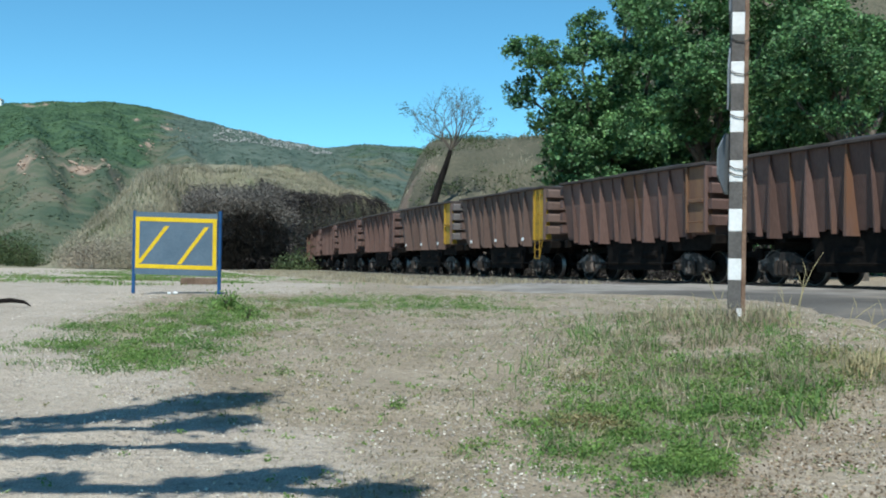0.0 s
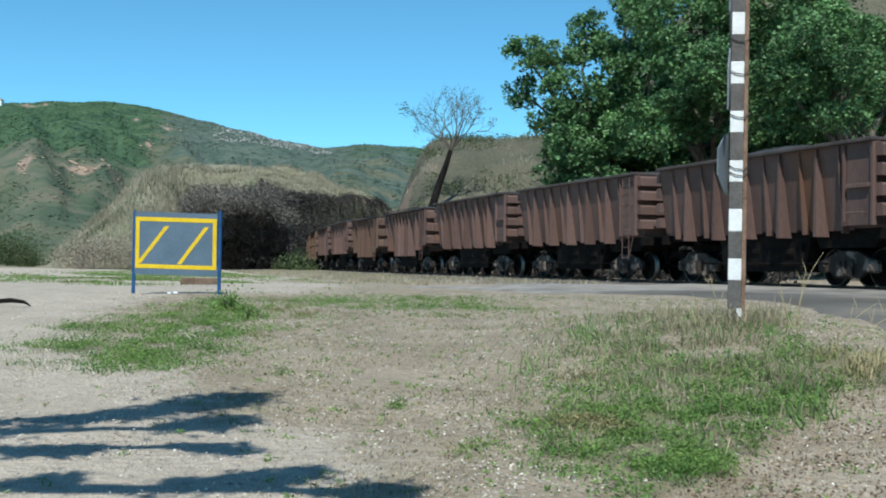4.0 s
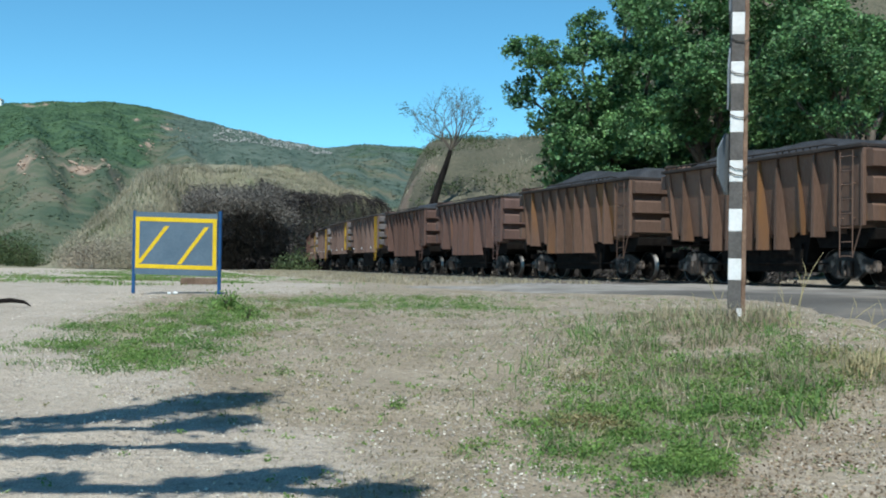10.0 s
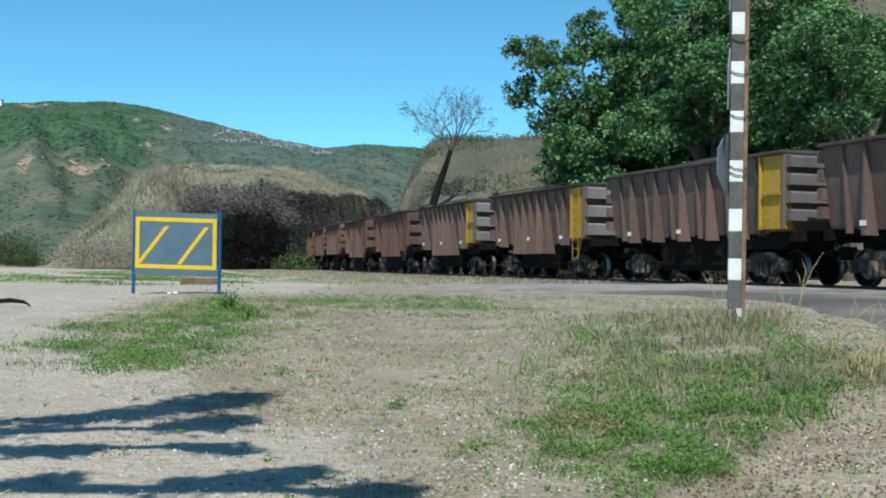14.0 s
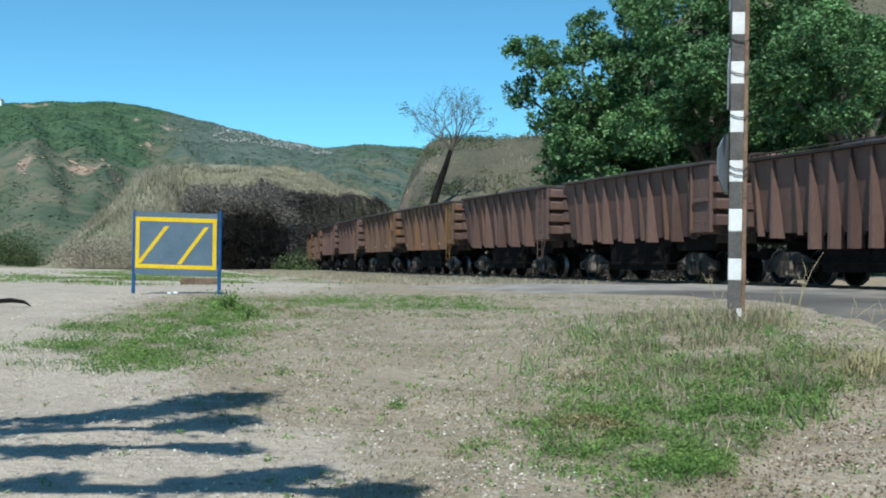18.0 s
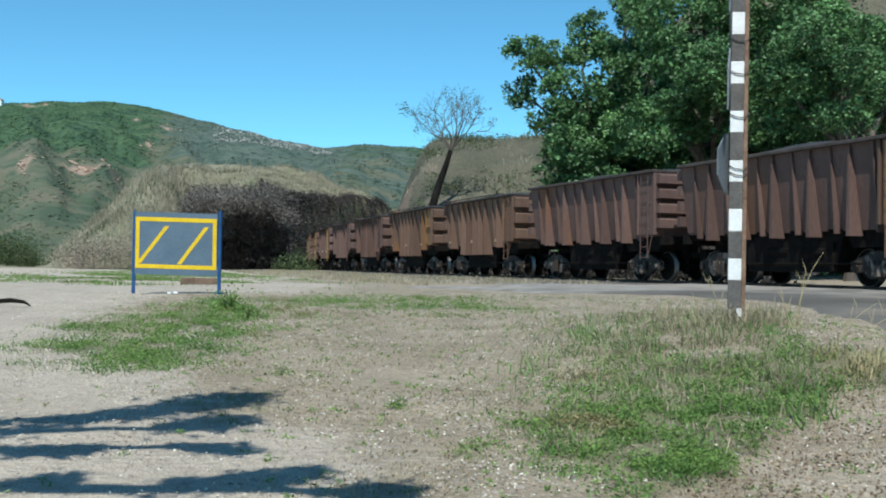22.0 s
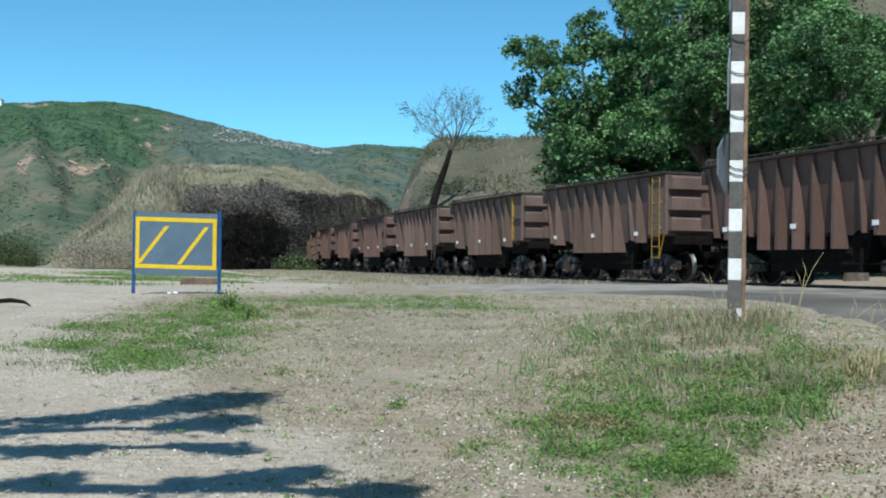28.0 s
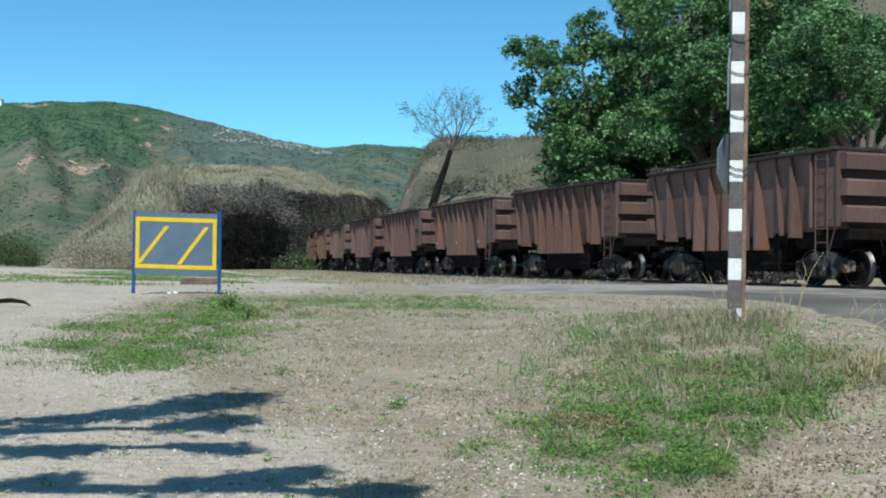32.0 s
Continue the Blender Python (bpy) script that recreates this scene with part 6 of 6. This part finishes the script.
for i, (b, t, sx, sz, tilt, red) in enumerate(((-0.276, 0.66, 3.2, 6.0, -25, True), (-0.283, 0.62, 2.4, 3.0, -20, True), (-0.258, 0.82, 3.0, 3.2, 0, True), (-0.287, 0.86, 3.2, 3.6, 10, True),
                                               (-0.335, 0.34, 6.5, 2.2, 24, True), (-0.345, 0.37, 5.0, 1.6, 24, True), (-0.392, 0.25, 2.6, 2.4, 15, True), (-0.39, 0.955, 5.5, 3.4, 0, True),
                                               (-0.372, 0.95, 4.0, 2.6, 0, True), (-0.202, 0.93, 3.2, 2.6, 0, False), (-0.19, 0.94, 3.0, 2.2, 0, False), (-0.175, 0.95, 3.2, 2.2, 0, False), (-0.208, 0.88, 3.0, 2.0, 0, False))):
    outcrop(b, t, (sx * 0.6, 2.0, sz * 0.55, tilt), ROCK if red else PALEROCK, 300 + i, "bare reddish rock face on the hillside" if red else "grey rock outcrop near the ridge")


r = np.random.default_rng(260)
places = [hill_h(r.uniform(-0.215, -0.105), r.uniform(0.74, 0.98)) for i in range(520)]
places = [(x, y, z + 0.9) for x, y, z in places]
solid("boulder_field", raw_mesh("boulder_field", *pebbles(places, 0.4, 1.3, 261)), PALEROCK, "pale boulders strewn below the ridge", "boulders", kind="stuff")
places = []
for cb, ct, sb, st, n in ((-0.335, 0.34, 0.03, 0.05, 34), (-0.275, 0.66, 0.008, 0.06, 18), (-0.392, 0.26, 0.015, 0.04, 16), (-0.25, 0.83, 0.03, 0.04, 18), (-0.38, 0.95, 0.02, 0.02, 14)):
    places += [hill_h(cb + r.normal() * sb * 0.5, ct + r.normal() * st * 0.5) for i in range(n)]
solid("bare_earth_patches", raw_mesh("bare_earth_patches", *pebbles([(x, y, z + 0.5) for x, y, z in places], 0.4, 1.2, 262)), ROCK, "bare reddish earth and rocks on the hillside", "rocks", kind="stuff")

# small house on the ridge
hx, hy, hz = hill_h(-0.4165, 0.93)
house = thing("house", pose(hx, hy, hz - 1), "small white house high on the wooded ridge", "house")
part("wall", box(bmesh.new(), -4, 4, -3, 3, 0, 6.5), HOUSEWALL, house)
part("roof", prism(bmesh.new(), [(-4.6, 6.51), (4.6, 6.51), (0, 8.6)], -3.4, 3.4), ROOFTILE, house, "clay tile roof")
part("window", box(bmesh.new(), -1.0, 0.4, -3.08, -3.002, 2.4, 4.0), SHADEBLACK, house, "dark window")

# ---- small things ----
def shrub(x, y, size, n, mat, label, seed, z=None, fine=0.085, long=1.7):
    gz = ground_z(x, y) if z is None else z
    t = thing("shrub", pose(x, y, gz), label, "shrub")
    r = np.random.default_rng(seed)
    bm = bmesh.new()
    for i in range(7):
        d = r.normal(size=2) * size * 0.5
        tube(bm, [(0, 0, -0.02), (d[0] * 0.4, d[1] * 0.4, size * 0.5), (d[0], d[1], size * r.uniform(0.7, 1.0))], [size * 0.03, size * 0.02, size * 0.008], 4)
    tagged(part("stems", bm, BARK, t, "thin woody stems"), kind="stuff")
    p = np.stack([r.normal(size=n) * size * 0.42, r.normal(size=n) * size * 0.4, np.abs(r.normal(size=n)) * size * 0.45 + 0.05 * size], 1)
    tagged(part("leaves", raw_mesh("leaves", *leaf_quads(p, size * fine, 0.8, seed, long)), mat, t), kind="stuff")


shrub(-2.9, 14.6, 0.28, 500, WEED, "small green shrub in the grass", 401)
shrub(-2.45, 13.6, 0.2, 300, WEED, "low green shrub in the grass", 402)
shrub(-0.28, 6.95, 0.1, 220, WEED, "tiny green plant on sandy ground", 403)
shrub(-1.25, 8.4, 0.1, 150, WEED, "tiny green plant on sandy ground", 404)
shrub(-10.9, 83.0, 1.3, 900, LEAFDRY, "green bush at the mouth of the cutting", 405)
shrub(-12.3, 84.0, 1.1, 700, LEAFDRY, "green bush at the mouth of the cutting", 406)
for i, (x, y, h, m, word) in enumerate(((-29.3, 86, 1.7, DRYTWIG, "grey"), (-27.6, 84, 2.2, DRYTWIG, "grey"), (-26.2, 83, 2.0, DRYTWIG, "grey"), (-30.5, 88, 1.2, MOUNDSTRAW, "straw-coloured"), (-25.0, 82, 1.7, MOUNDSTRAW, "straw-coloured"),
                                          (-28.2, 88, 1.8, DRYTWIG, "grey"), (-26.6, 88, 2.5, MOUNDSTRAW, "straw-coloured"), (-24.6, 85, 2.1, DRYTWIG, "grey"), (-23.0, 82, 1.3, MOUNDSTRAW, "straw-coloured"),
                                          (-36.0, 92, 2.4, LEAFDRY, "olive"), (-38.5, 94, 3.0, LEAFDRY, "olive"), (-40.5, 95, 2.6, LEAFDRY, "olive"))):
    shrub(x, y, h, 3600, m, "%s dry bush at the foot of the mound" % word, 407 + i, fine=0.05, long=3.5)
for i, (x, y, w) in enumerate(((-4.59, 18.05, 0.035), (-4.5, 18.1, 0.045))):
    bm = bmesh.new()
    bmesh.ops.create_icosphere(bm, subdivisions=2, radius=1.0)
    for v in bm.verts:
        v.co = Vector((v.co.x * w, v.co.y * w * 0.7, v.co.z * w * 0.55)) * (1 + 0.3 * noise.noise(v.co * 2.5 + Vector((i, 0, 0))))
    solid("litter", bm, LITTER, "crumpled white litter on the ground", "litter", "white litter", m=pose(x, y, ground_z(x, y) + 0.02))
bm = bmesh.new()
box(bm, -0.45, 0.45, -0.08, 0.08, -0.05, 0.12, 0.02)
solid("plank", bm, LOG, "weathered brown wooden plank lying on the ground", "plank", m=pose(-6.0, 26.5, ground_z(-6.0, 26.5) + 0.04, 0, 0, 6))
bm = bmesh.new()
tube(bm, [(-1.2, 0.1, 0.02), (-0.5, 0, 0.05), (0, 0.05, 0.09), (0.2, 0.0, 0.07), (0.32, -0.08, 0.02)], [0.03, 0.03, 0.035, 0.025, 0.01], 6)
solid("fallen_branch", bm, DARKBARK, "dark fallen branch on the sandy roadside", "branch", m=pose(-6.0, 14.9, ground_z(-6.0, 14.9) + 0.01))

# sleepers last: alike pieces on one mesh
SLEEPER_MESH = mesh_of("sleeper", box(bmesh.new(), -0.1, 0.1, -1.0, 1.0, -0.1, 0.0, 0.01))
SLEEPER_MESH.materials.append(SLEEPER)
for i in range(190):
    s = 32 - 0.58 * i
    x, y = track_point(s)
    ob = new("sleeper", SLEEPER_MESH)
    ob.parent = track
    ob.matrix_basis = pose(x, y, RAIL_Z - 0.15 + 0.004, 0, 0, math.degrees(heading(s)) + 1.5 * wobble(s, 0, 0.7))


motions()
